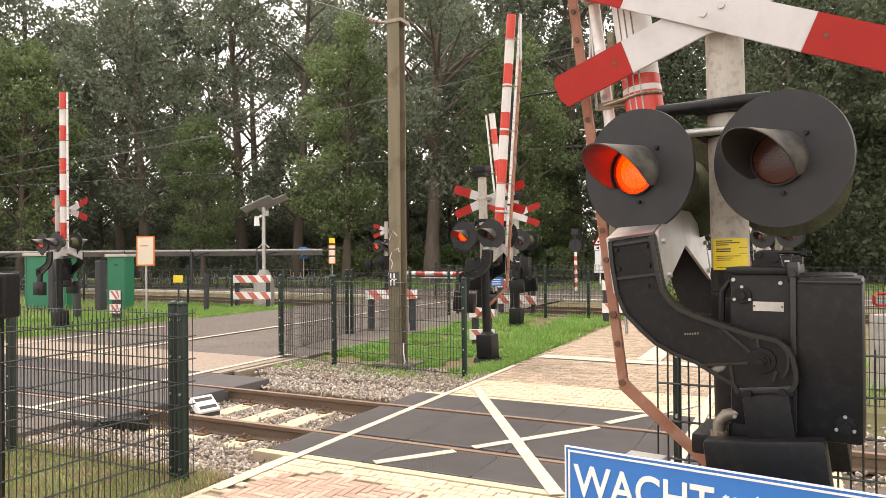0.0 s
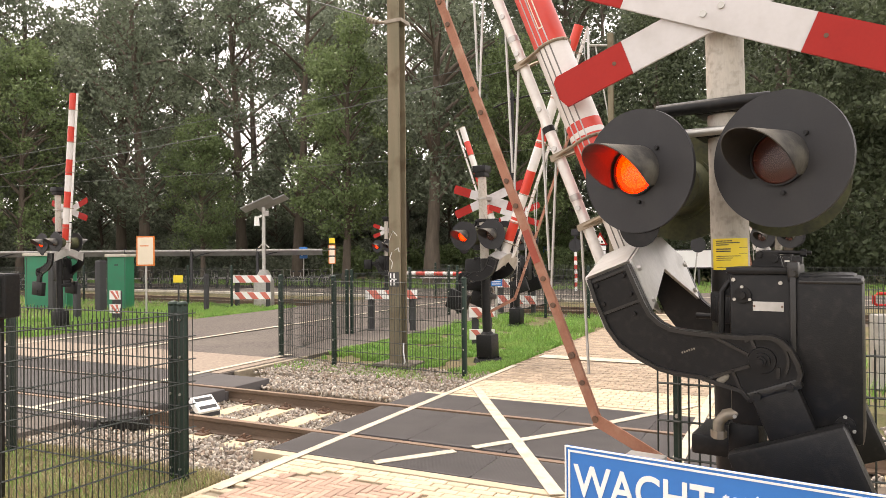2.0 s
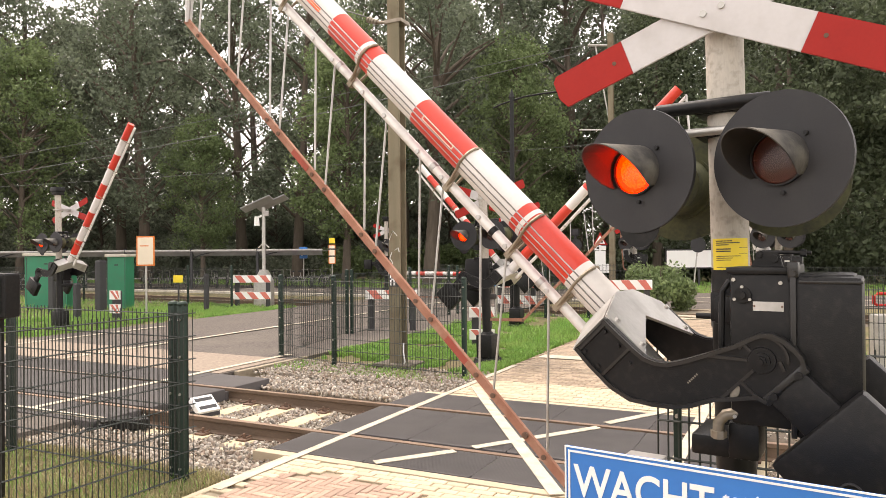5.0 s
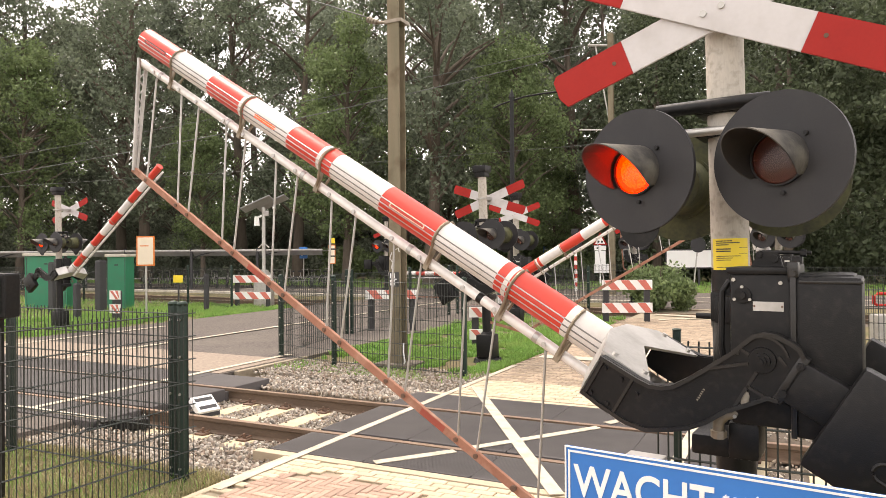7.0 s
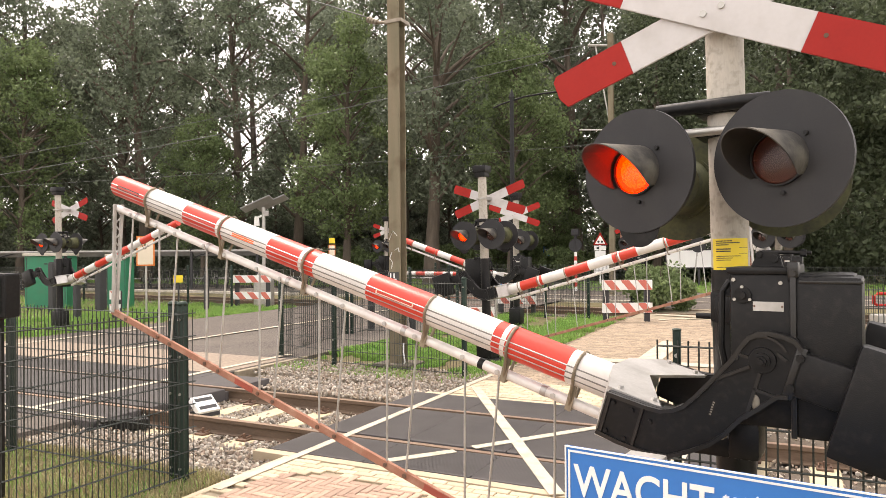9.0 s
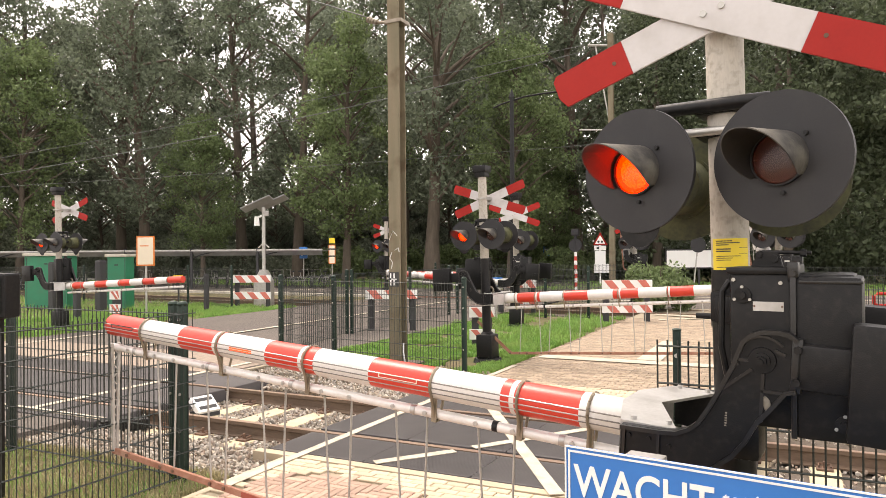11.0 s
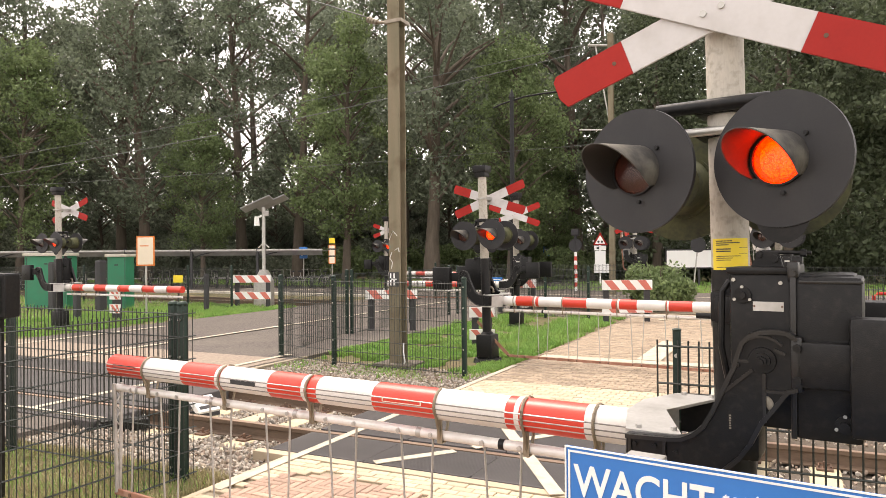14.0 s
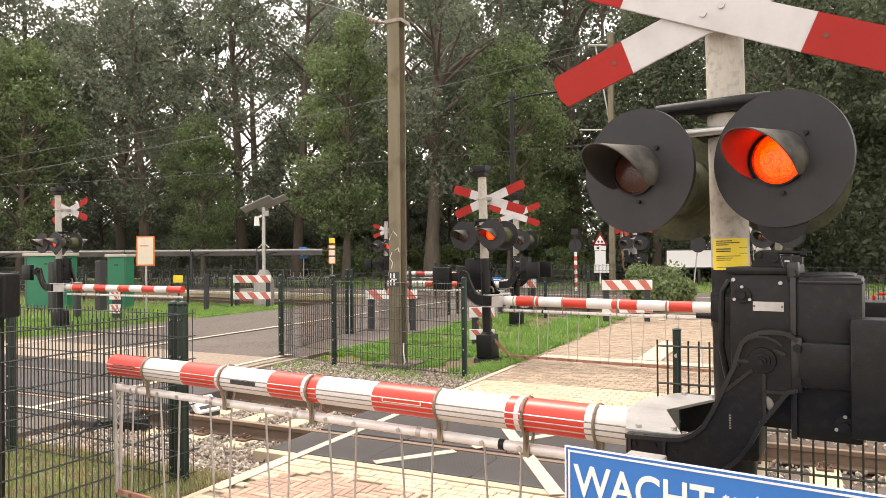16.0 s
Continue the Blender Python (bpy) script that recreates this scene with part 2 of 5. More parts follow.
def rod(bm, p, q, r, r2=None, seg=12, caps=True):
    p, q = Vector(p), Vector(q)
    d = q - p
    m = Matrix.Translation((p + q) / 2) @ d.to_track_quat("Z", "Y").to_matrix().to_4x4()
    bmesh.ops.create_cone(bm, cap_ends=caps, segments=seg, radius1=r, radius2=r if r2 is None else r2, depth=d.length, matrix=m)
    return bm


def prism(bm, pts, axis, lo, hi, bevel=0.0):
    """An outline of (u, v) pairs pushed out along an axis: "y" takes u, v as x, z; "z" as x, y; "x" as y, z."""
    def at(u, v, w):
        return {"y": (u, w, v), "z": (u, v, w), "x": (w, u, v)}[axis]
    a, b = [bm.verts.new(at(u, v, lo)) for u, v in pts], [bm.verts.new(at(u, v, hi)) for u, v in pts]
    fs = [bm.faces.new(a), bm.faces.new(b[::-1])]
    fs += [bm.faces.new((a[i], b[i], b[i - 1], a[i - 1])) for i in range(len(a))]
    bmesh.ops.recalc_face_normals(bm, faces=fs)
    if bevel:
        es = [e for f in fs[:2] for e in f.edges]
        bmesh.ops.bevel(bm, geom=es, offset=bevel, segments=2, affect="EDGES")
    return bm


def pipe(bm, pts, r, seg=8):
    """One bent tube along the points."""
    pts = [Vector(q) for q in pts]
    rings = []
    for i, q in enumerate(pts):
        d = (pts[min(i + 1, len(pts) - 1)] - pts[max(i - 1, 0)]).normalized()
        e = (Vector((0, 0, 1)) if abs(d.z) < 0.9 else Vector((1, 0, 0))).cross(d).normalized()
        f = d.cross(e)
        rings.append([bm.verts.new(q + (e * math.cos(6.2832 * k / seg) + f * math.sin(6.2832 * k / seg)) * r) for k in range(seg)])
    for a, b in zip(rings, rings[1:]):
        for k in range(seg):
            bm.faces.new((a[k - 1], a[k], b[k], b[k - 1]))
    bm.faces.new(rings[0][::-1])
    bm.faces.new(rings[-1])
    return bm


def mesh_of(name, bm, *mats, smooth=False):
    me = bpy.data.meshes.new(name)
    bm.to_mesh(me)
    bm.free()
    for m in mats:
        me.materials.append(m)
    if smooth:
        for p in me.polygons:
            p.use_smooth = True
        me.set_sharp_from_angle(angle=radians(40))
    return me


def part(name, bm, material, parent=None, label="", smooth=True, m=None):
    mats = material if isinstance(material, (tuple, list)) else (material,)
    ob = new(name, mesh_of(name, bm, *mats, smooth=smooth))
    ob.parent = parent
    if m is not None:
        ob.matrix_basis = m
    if label:
        tagged(ob, label)
    return ob


def thing(name, m, label, category, group="", kind=""):
    ob = new(name)
    ob.matrix_basis = m
    ob.empty_display_size = 0.1
    return tagged(ob, label, category, group, kind)


def B():
    return bmesh.new()


# ---- ground ----
def slab(name, x0, x1, y0, y1, z0, z1, material, label, category="", bevel=0.0):
    return tagged(part(name, box(B(), x0, x1, y0, y1, z0, z1, bevel=bevel), material, smooth=False), label, category or name.replace("_", " "), kind="structure")


def ground_sheet():
    bm = B()
    rows = [(-200, -0.06), (4.42, -0.06), (4.72, -0.32), (8.8, -0.32), (9.6, -0.06), (20.3, -0.06), (20.7, -0.3), (24.2, -0.3), (24.6, -0.06), (600, -0.06)]
    vs = [[bm.verts.new((x, y, z)) for x in (-500, 500)] for y, z in rows]
    for a, b in zip(vs, vs[1:]):
        bm.faces.new((a[0], a[1], b[1], b[0]))
    return tagged(part("ground", bm, SOIL, smooth=False), "dark green verge soil with thin grass", "ground", kind="structure")


ground_sheet()
R_NEAR, R_FAR = 6.04, 7.48


def ballast_bed(y0, y1, x0, x1, top):
    bm = B()
    prism(bm, [(y0 - 0.35, -0.3), (y0, top), (y1, top), (y1 + 0.35, -0.3)], "x", x0, x1)
    return tagged(part("ballast_bed", bm, BED, smooth=False), "grey and tan crushed stone bed under the track", "ballast", kind="structure")


def stones(x0, x1, y0, y1, n, z, seed, lo=0.016, hi=0.036):
    rng = random.Random(seed)
    ico = bmesh.new()
    bmesh.ops.create_icosphere(ico, subdivisions=1, radius=1.0)
    base = [v.co.copy() for v in ico.verts]
    tri = [[v.index for v in f.verts] for f in ico.faces]
    ico.free()
    vs, fs = [], []
    for _ in range(n):
        s = rng.uniform(lo, hi)
        x, y = rng.uniform(x0, x1), rng.uniform(y0, y1)
        inside = 5.45 < y < 8.05
        if inside and any(abs(x - q) < 0.125 for q in SLEEPERS) and rng.random() < 0.93:
            continue
        m = Matrix.LocRotScale((x, y, z - (0.085 if inside else 0.0) + rng.uniform(-0.015, 0.025)), Euler([rng.uniform(0, 6.3) for _ in range(3)]), Vector((s, s * rng.uniform(0.5, 0.95), s * rng.uniform(0.4, 0.8))))
        o = len(vs)
        vs += [(m @ (c * rng.uniform(0.5, 1.25)))[:] for c in base]
        fs += [[i + o for i in t] for t in tri]
    me = bpy.data.meshes.new("ballast_stones")
    me.from_pydata(vs, [], fs)
    me.materials.append(STONE)
    return tagged(new("ballast_stones", me), "loose grey and tan crushed ballast stones", "ballast", kind="stuff")


SLEEPERS = [-8.35 + i * 0.6 + (0 if i < 9 else 0.2) for i in range(26)]
ballast_bed(4.8, 9.0, -60, 40, -0.2)
stones(-7.6, -4.3, 4.75, 9.35, 14500, -0.10, 1)
stones(-8.2, -4.2, 8.9, 10.3, 3600, -0.055, 6, 0.014, 0.032)
stones(-0.6, 6, 4.9, 9.0, 5000, -0.10, 2)
stones(-9.5, -7.2, 4.6, 5.5, 2300, -0.10, 3)
stones(-7.6, -4.3, 4.5, 5.0, 2300, -0.09, 4)


def rail(y, name="rail"):
    """A flat-bottomed rail, 0.16 m high, along x."""
    ob = thing(name, pose(0, y, 0), "rust-brown steel rail with a worn top, on concrete sleepers", "rail", "rails of the track")
    pts = [(-0.07, -0.165), (0.07, -0.165), (0.07, -0.152), (0.012, -0.135), (0.009, -0.05), (0.034, -0.038), (0.034, -0.002), (-0.034, -0.002), (-0.034, -0.038), (-0.009, -0.05), (-0.012, -0.135), (-0.07, -0.152)]
    part("web", prism(B(), pts, "x", -60, 40), RAILSIDE, ob, smooth=False)
    part("running_surface", box(B(), -60, 40, -0.033, 0.033, -0.002, 0.002), RAILTOP, ob, "polished brown running surface", smooth=False)


for y in (R_NEAR, R_FAR):
    rail(y)


def sleeper(x):
    ob = thing("sleeper", pose(x, 0, 0), "pale cream concrete sleeper with rusty rail fastenings", "sleeper", "sleepers under the track")
    part("block", prism(B(), [(5.48, -0.35), (5.52, -0.165), (8.0, -0.165), (8.04, -0.35)], "x", -0.13, 0.13, 0.008), SLEEPER, ob, smooth=False)
    for y in (R_NEAR, R_FAR):
        for s in (-1, 1):
            bm = B()
            box(bm, -0.07, 0.07, y + s * 0.13 - 0.055, y + s * 0.13 + 0.055, -0.166, -0.145, bevel=0.006)
            pipe(bm, [(-0.05, y + s * 0.15, -0.13), (-0.05, y + s * 0.07, -0.125), (0.05, y + s * 0.07, -0.125), (0.05, y + s * 0.15, -0.13)], 0.009, 6)
            rod(bm, (0, y + s * 0.12, -0.15), (0, y + s * 0.12, -0.09), 0.016, seg=6)
            part("rail_clip", bm, RUST, ob, "rusty rail clip", smooth=False)
    return ob


for x in SLEEPERS:
    sleeper(x)


# ---- crossings: rubber panels, painted lines, paving ----
def deck(x0, x1, name, label, n, xs_extra=()):
    ob = thing(name, pose(0, 0, 0), label, "crossing deck", kind="structure")
    rows = [(5.32, R_NEAR - 0.05), (R_NEAR + 0.1, R_FAR - 0.1), (R_FAR + 0.05, 8.3)]
    w = (x1 - x0) / n
    for y0, y1 in rows:
        me = mesh_of("rubber_panel", box(B(), 0.004, w - 0.004, y0, y1, -0.16, 0.0, bevel=0.008), RUBBER)
        for i in range(n):
            p = new("rubber_panel", me)
            p.parent = ob
            p.location = (x0 + i * w, 0, 0)
    for y in (R_NEAR, R_FAR):
        s = 1 if y == R_NEAR else -1
        lo, hi = sorted((y + s * 0.04, y + s * 0.1))
        part("flangeway_rubber", box(B(), x0, x1, lo, hi, -0.16, -0.04), RUBBER, ob, smooth=False)
    # ribbed tread of the panels: flat strips, the lit ribs painted paler
    bm = B()
    for y0, y1 in rows:
        k = int((x1 - x0) / 0.024)
        d = (y1 - y0) * 0.35
        for i in range(-int(d / 0.024), k):
            xx = x0 + (i + 0.5) * (x1 - x0) / k
            ts = [max(0.0, (x0 + 0.02 - xx) / d), min(1.0, (x1 - 0.02 - xx) / d)]
            if ts[1] - ts[0] < 0.05:
                continue
            h = y1 - y0 - 0.04
            (ax, ay), (bx, by) = [(xx + d * t, y0 + 0.02 + h * t) for t in ts]
            a, b, c, e = (ax, ay), (ax + 0.01, ay), (bx + 0.01, by), (bx, by)
            vs = [bm.verts.new((*q, 0.004)) for q in (a, b, c, e)]
            bm.faces.new(vs)
    tagged(part("tread_ribs", bm, RIB, ob, "fine slanting ribs of the rubber tread", smooth=False), kind="stuff")
    return ob


path_deck = deck(-4.5, -0.3, "path_crossing", "dark grey ribbed rubber panels across the track on the cycle path", 4)
road_deck = deck(-15.5, -7.0, "road_crossing", "dark grey rubber panels across the track on the road", 8)


STRIPES = []


def stripe(a, b, w, z=0.009, name="road_marking", label="worn cream-white road marking line"):
    a, b = Vector((*a, 0)), Vector((*b, 0))
    z = z + 0.0007 * len(STRIPES)
    STRIPES.append(a)
    d = (b - a).normalized()
    n = Vector((-d.y, d.x, 0)) * w / 2
    bm = B()
    prism(bm, [(p.x, p.y) for p in (a + n, a - n, b - n, b + n)], "z", z - 0.006, z)
    return tagged(part(name, bm, LINE, smooth=False), label, "road marking", "road markings", "structure")


EDGE_L, EDGE_R = -4.08, -0.92
stripe((EDGE_L, 4.2), (EDGE_L, 10.9), 0.085)
stripe((EDGE_R, 5.3), (EDGE_R, 10.2), 0.11)
stripe((-3.92, 8.9), (-1.62, 5.2), 0.12)
stripe((-3.32, 5.32), (-2.83, 5.94), 0.10)
stripe((-2.72, 6.12), (-1.84, 7.37), 0.10)
stripe((-1.8, 7.58), (-1.05, 8.9), 0.10)
stripe((-8.3, 5.4), (-8.3, 10.4), 0.11)
stripe((-15.5, 5.45), (-7.0, 5.45), 0.10)
stripe((-11.78, 8.4), (-11.78, 24), 0.12)
stripe((-14.6, 8.4), (-14.6, 13.2), 0.12)

slab("path_near", -4.13, -0.7, -6, 5.2, -0.3, -0.02, JOINT, "sand joints under the brick cycle path", "path")
slab("path_far", -4.12, -0.7, 8.42, 24, -0.3, -0.02, JOINT, "sandy bed of the brick cycle path", "path")
slab("road", -15.6, -8.0, 8.34, 60, -0.3, -0.01, ASPHALT, "worn grey asphalt road with pale lines", "road")
slab("road_near", -15.6, -7.3, -10, 5.3, -0.3, -0.01, ASPHALT, "worn grey asphalt road with pale lines", "road")
slab("kerb_path", -4.21, -4.14, -6, 5.19, -0.3, -0.006, PALE, "pale concrete kerb of the cycle path", "kerb", 0.008)
slab("kerb_deck", -4.6, -0.3, 5.2, 5.31, -0.3, -0.004, PALE, "pale concrete kerb along the rubber panels", "kerb", 0.008)
slab("kerb_deck_far", -4.4, -0.3, 8.31, 8.42, -0.3, -0.004, PALE, "pale concrete kerb along the rubber panels", "kerb", 0.008)


# ---- level crossing barrier ----
THETA_NEAR = [(0, 83), (0.5, 82.7), (0.7, 81.2), (1, 77.8), (1.5, 72.7), (2, 68.5), (2.5, 64.6), (3, 60.6), (3.5, 56.5), (4, 52.4), (4.6, 47.9), (5.2, 43.4), (5.8, 39.1), (6.3, 35.6), (7, 30.6), (7.5, 27.1), (8, 23.7), (8.5, 20.2), (9, 16.9), (9.6, 12.9), (10.2, 9.0), (10.8, 5.1), (11.3, 2.0), (11.5, 0.9), (11.75, -0.35), (12, -0.5), (12.25, -0.05), (12.5, 0.28), (13, -0.2), (13.5, 0.03), (14, 0), (16, 0)]
THETA_LEFT = [(0, 90), (1.4, 89.5), (2, 85), (2.5, 79.5), (3, 75), (3.5, 70), (4, 65), (4.6, 59.5), (5.2, 54), (5.8, 48.5), (6.5, 42), (7, 37.8), (7.5, 33.2), (8, 28.8), (9, 19.6), (9.6, 14.4), (10.2, 9.4), (10.8, 4.6), (11.3, 1), (11.6, 0), (16, 0)]
THETA_NEAR = [(t, a - 0.3) for t, a in THETA_NEAR]
MOVES = []
PX, PZ, AY = -0.196, 1.469, -0.03
AXIS, TUBE, HANG = -0.41, -0.575, 0.775
STOPS = (0.53, 0.815, 1.222, 1.641, 2.043, 2.452, 2.85, 3.278, 3.675, 4.09, 4.51)


def lamp_unit(x, side, parent, phase, working, aim=0.0, mossy=False):
    """A round dark background board with a hooded red lens, facing local y * side."""
    m = Matrix.Translation((x, 0.28 * side, 2.155 if mossy else 2.181)) @ pose(0, 0, 0, 0, 0, aim if side > 0 else 180)
    shear = 0.2 if aim else 0.42
    bm = B()
    rod(bm, (0, -0.012, 0), (0, 0.006, 0), 0.251, seg=64)
    unit = part("lamp_board", bm, MOSSY if mossy else DISC, parent, "round background board with green moss" if mossy else "dark grey round background board", m=m)
    bm = B()
    rod(bm, (0, -0.2, 0), (0, -0.03, 0), 0.12, 0.135, seg=32)
    rod(bm, (0, -0.03, 0), (0, -0.012, 0), 0.15, seg=32)
    part("lamp_housing", bm, MOSSY, unit, "mossy black lamp housing")
    bm = B()
    rod(bm, (0, 0.006, 0), (0, 0.0085, 0), 0.093, seg=48)
    part("glowing_lamp" if working else "dark_lamp", bm, LIT if working else BLACK, unit, "glowing orange-red lamp" if working else "")
    bm = B()
    bmesh.ops.create_uvsphere(bm, u_segments=32, v_segments=16, radius=0.093, matrix=Matrix.Translation((0, 0.018, 0)) @ Matrix.Diagonal((1, 0.16, 1, 1)))
    part("lens", bm, LENS, unit, "dull red lens")
    bm = B()
    for i in range(48):
        a0, a1 = 2 * math.pi * i / 48, 2 * math.pi * (i + 1) / 48
        vs = []
        for rr, yy in ((0.093, 0.006), (0.093, 0.026), (0.1, 0.026), (0.1, 0.006)):
            for a in (a0, a1):
                vs.append(bm.verts.new((rr * math.cos(a), yy, rr * math.sin(a))))
        for k in (0, 2, 4):
            bm.faces.new((vs[k], vs[k + 1], vs[k + 3], vs[k + 2]))
    part("lens_ring", bm, BLACK, unit)
    # hood: a tube cut away below, longest on top
    bm = B()
    n = 40
    inner, outer = [], []
    for i in range(n + 1):
        a = radians(-38 + 256 * i / n)
        up = (math.sin(a) + 0.62) / 1.62
        ln = 0.03 + 0.2 * max(0.0, up) ** 0.75
        for lst, rr in ((inner, 0.1), (outer, 0.104)):
            lst.append([bm.verts.new((rr * math.cos(a) * (1 + 0.06 * f) + shear * ln * f, 0.006 + ln * f, rr * math.sin(a) * (1 + 0.06 * f) - 0.05 * ln * f)) for f in (0, 0.5, 1)])
    for i in range(n):
        for k in (0, 1):
            bm.faces.new((inner[i][k], inner[i + 1][k], inner[i + 1][k + 1], inner[i][k + 1])).material_index = 1
            bm.faces.new((outer[i][k], outer[i][k + 1], outer[i + 1][k + 1], outer[i + 1][k]))
        bm.faces.new((inner[i][2], inner[i + 1][2], outer[i + 1][2], outer[i][2]))
    for i in (0, n):
        for k in (0, 1):
            bm.faces.new((inner[i][k], inner[i][k + 1], outer[i][k + 1], outer[i][k]))
    bmesh.ops.recalc_face_normals(bm, faces=bm.faces)
    part("hood", bm, (FLAKED, HOODIN), unit, "lamp hood with flaking dark paint")
    for a in (20, 140, 265):
        p = Vector((0.127 * math.cos(radians(a)), 0.006, 0.127 * math.sin(radians(a))))
        bm = B()
        rod(bm, p, p + Vector((0, 0.012, 0)), 0.009, seg=6)
        part("bolt", bm, BLACK, unit)
    if working:
        # Added shutter, no part of the real lamp: it blanks the steady glow.
        bm = B()
        rod(bm, (0, 0.0105, 0), (0, 0.0125, 0), 0.095, seg=32)
        sh = part("shutter", bm, BLACK, unit, "added black shutter that blanks the lamp")
        MOVES.append((sh, phase))
    return unit


def board(length, width, angle, parent, y, z, red=0.345):
    """One board of the saltire: white middle, red ends, bevelled tips; three flat pieces in one part tree."""
    m = pose(0, y, z, 0, -angle, 0)
    h, w = length / 2, width / 2
    bm = B()
    prism(bm, [(-h + red, -w), (h - red, -w), (h - red, w), (-h + red, w)], "y", -0.006, 0.006, 0.002)
    b = part("saltire_board", bm, SALTIRE, parent, "white saltire board with red ends", smooth=False, m=m)
    for s in (-1, 1):
        bm = B()
        pts = [(s * (h - red), -w), (s * (h - 0.025), -w), (s * h, -w + 0.05), (s * h, w - 0.02), (s * (h - 0.02), w), (s * (h - red), w)]
        prism(bm, pts, "y", -0.006, 0.006, 0.002)
        part("red_end", bm, BUCKRED, b, "dull red reflective end", smooth=False)
        bm = B()
        rod(bm, (s * (h - red + 0.06), 0.005, 0.0), (s * (h - red + 0.06), 0.009, 0.0), 0.009, seg=10)
        part("rivet", bm, RUST, b)
    return b


def rim(bm, pts, w, lo, hi):
    """A raised band of width w to the right of a run of (x, z) points, from depth lo to hi."""
    n = len(pts)
    inner = []
    for i in range(n):
        (ax, az), (bx, bz) = pts[max(0, i - 1)], pts[min(n - 1, i + 1)]
        d = math.hypot(bx - ax, bz - az)
        inner.append((pts[i][0] + w * (bz - az) / d, pts[i][1] - w * (bx - ax) / d))
    rows = [[bm.verts.new((u, y, v)) for (u, v), y in ((p, lo), (p, hi), (q, hi), (q, lo))] for p, q in zip(pts, inner)]
    fs = [bm.faces.new((a[k - 1], a[k], b[k], b[k - 1])) for a, b in zip(rows, rows[1:]) for k in range(4)]
    fs += [bm.faces.new(rows[0]), bm.faces.new(rows[-1][::-1])]
    bmesh.ops.recalc_face_normals(bm, faces=fs)


def rot(t):
    return pose(0, 0, 0, 0, -t, 0)


def barrier(m, theta, label, lamps=(True, True), back=(False, False), boom_to=10, detail=True, skirt=True, aim=0.0, lean=0.0, reach=0.12, lift=0.0):
    ob = thing("crossing_barrier", m, label, "barrier", "crossing barriers")
    # pole
    part("pole", rod(B(), (0, 0, 1.78), (0, 0, 3.22 + lift), 0.075, seg=28), POLE, ob, "weathered pale grey pole")
    bm = rod(B(), (0, 0, 0.0), (0, 0, 1.78), 0.078, seg=28)
    rod(bm, (0, 0, -0.05), (0, 0, 0.05), 0.27, 0.23, seg=28)
    box(bm, -0.15, 0.15, -0.15, 0.15, 0.05, 0.46, bevel=0.025)
    rod(bm, (0, 0, 0.46), (0, 0, 0.5), 0.12, 0.09, seg=24)
    for a in range(6):
        p = Vector((0.2 * math.cos(a * 1.047), 0.2 * math.sin(a * 1.047), 0.03))
        rod(bm, p, p + Vector((0, 0, 0.06)), 0.016, seg=6)
    part("pole_foot", bm, BLACK, ob, "black painted lower pole with a bolted foot")
    bm = box(B(), -0.1, 0.1, -0.1, 0.1, 3.2 + lift, 3.36 + lift, bevel=0.012)
    box(bm, -0.125, 0.125, -0.125, 0.125, 3.28 + lift, 3.4 + lift, bevel=0.015)
    part("bell_box", bm, BLACK, ob, "black bell housing on the pole top")
    # saltire
    part("board_bracket", box(box(B(), -0.06, 0.06, 0.05, reach - 0.015, 2.8 + lift, 2.86 + lift), -0.085, 0.085, -0.085, 0.06, 2.815 + lift, 2.84 + lift), STEEL, ob)
    board(1.45, 0.155, 24.2 if aim else 19.4, ob, reach + 0.008, 2.825 + lift)
    board(1.45, 0.155, -19.4, ob, reach - 0.008, 2.825 + lift)
    for x in (-0.035, 0.035):
        part("bolt", rod(B(), (x, reach, 2.825 + lift - x * 0.3), (x, reach + 0.022, 2.825 + lift - x * 0.3), 0.014, seg=8), STEEL, ob)
    # lamp carrier
    part("cross_tube", pipe(B(), [(-0.26, 0.1, 2.34), (0.26, 0.1, 2.34)], 0.018, 12), STEEL, ob, "bare grey cross tube")
    bm = pipe(B(), [(-0.2, 0.1, 2.445), (0.24, 0.1, 2.445)], 0.028, 14)
    for x in (-0.265, 0.265):
        pipe(bm, [(x * 0.72, 0.1, 2.445), (x, 0.1, 2.2), (x, 0.2, 2.17)], 0.022, 10)
        pipe(bm, [(x, 0.1, 2.2), (x, -0.2, 2.17)], 0.022, 10)
    box(bm, -0.09, 0.09, -0.085, 0.085, 2.415, 2.47, bevel=0.006)
    box(bm, -0.09, 0.09, -0.09, 0.09, 2.32, 2.36, bevel=0.006)
    part("lamp_carrier", bm, BLACK, ob, "dark steel tube carrying the lamps")
    for x, ph in ((0.279, 0), (-0.249, 1)):
        lamp_unit(x, 1, ob, ph, lamps[ph], aim)
        lamp_unit(x * (0.84 if aim else 1.0), -1, ob, 1 - ph, back[ph], mossy=bool(aim))
    if lean:
        tilt = Matrix.Translation((0, 0, PZ)) @ pose(0, 0, 0, 0, lean, 0) @ Matrix.Translation((0, 0, -PZ))
        for c in ob.children:
            c.matrix_basis = tilt @ c.matrix_basis
            if aim and c.name.startswith("pole"):
                c.location.x -= 0.019
    # drive housing
    bm = box(B(), -0.5, -0.1, 0.17, 0.4, 1.22, 1.77, bevel=0.02)
    hs = part("drive_housing", bm, BLACK, ob, "black drive housing")
    hs.location.x = 0.022
    part("housing_door", box(B(), -0.52, -0.315, 0.19, 0.425, 1.2, 1.76, bevel=0.018), BLACK, hs)
    part("housing_lid", box(box(B(), -0.31, -0.09, 0.16, 0.41, 1.765, 1.79, bevel=0.008), -0.325, -0.295, 0.16, 0.43, 1.74, 1.8, bevel=0.008), BLACK, hs)
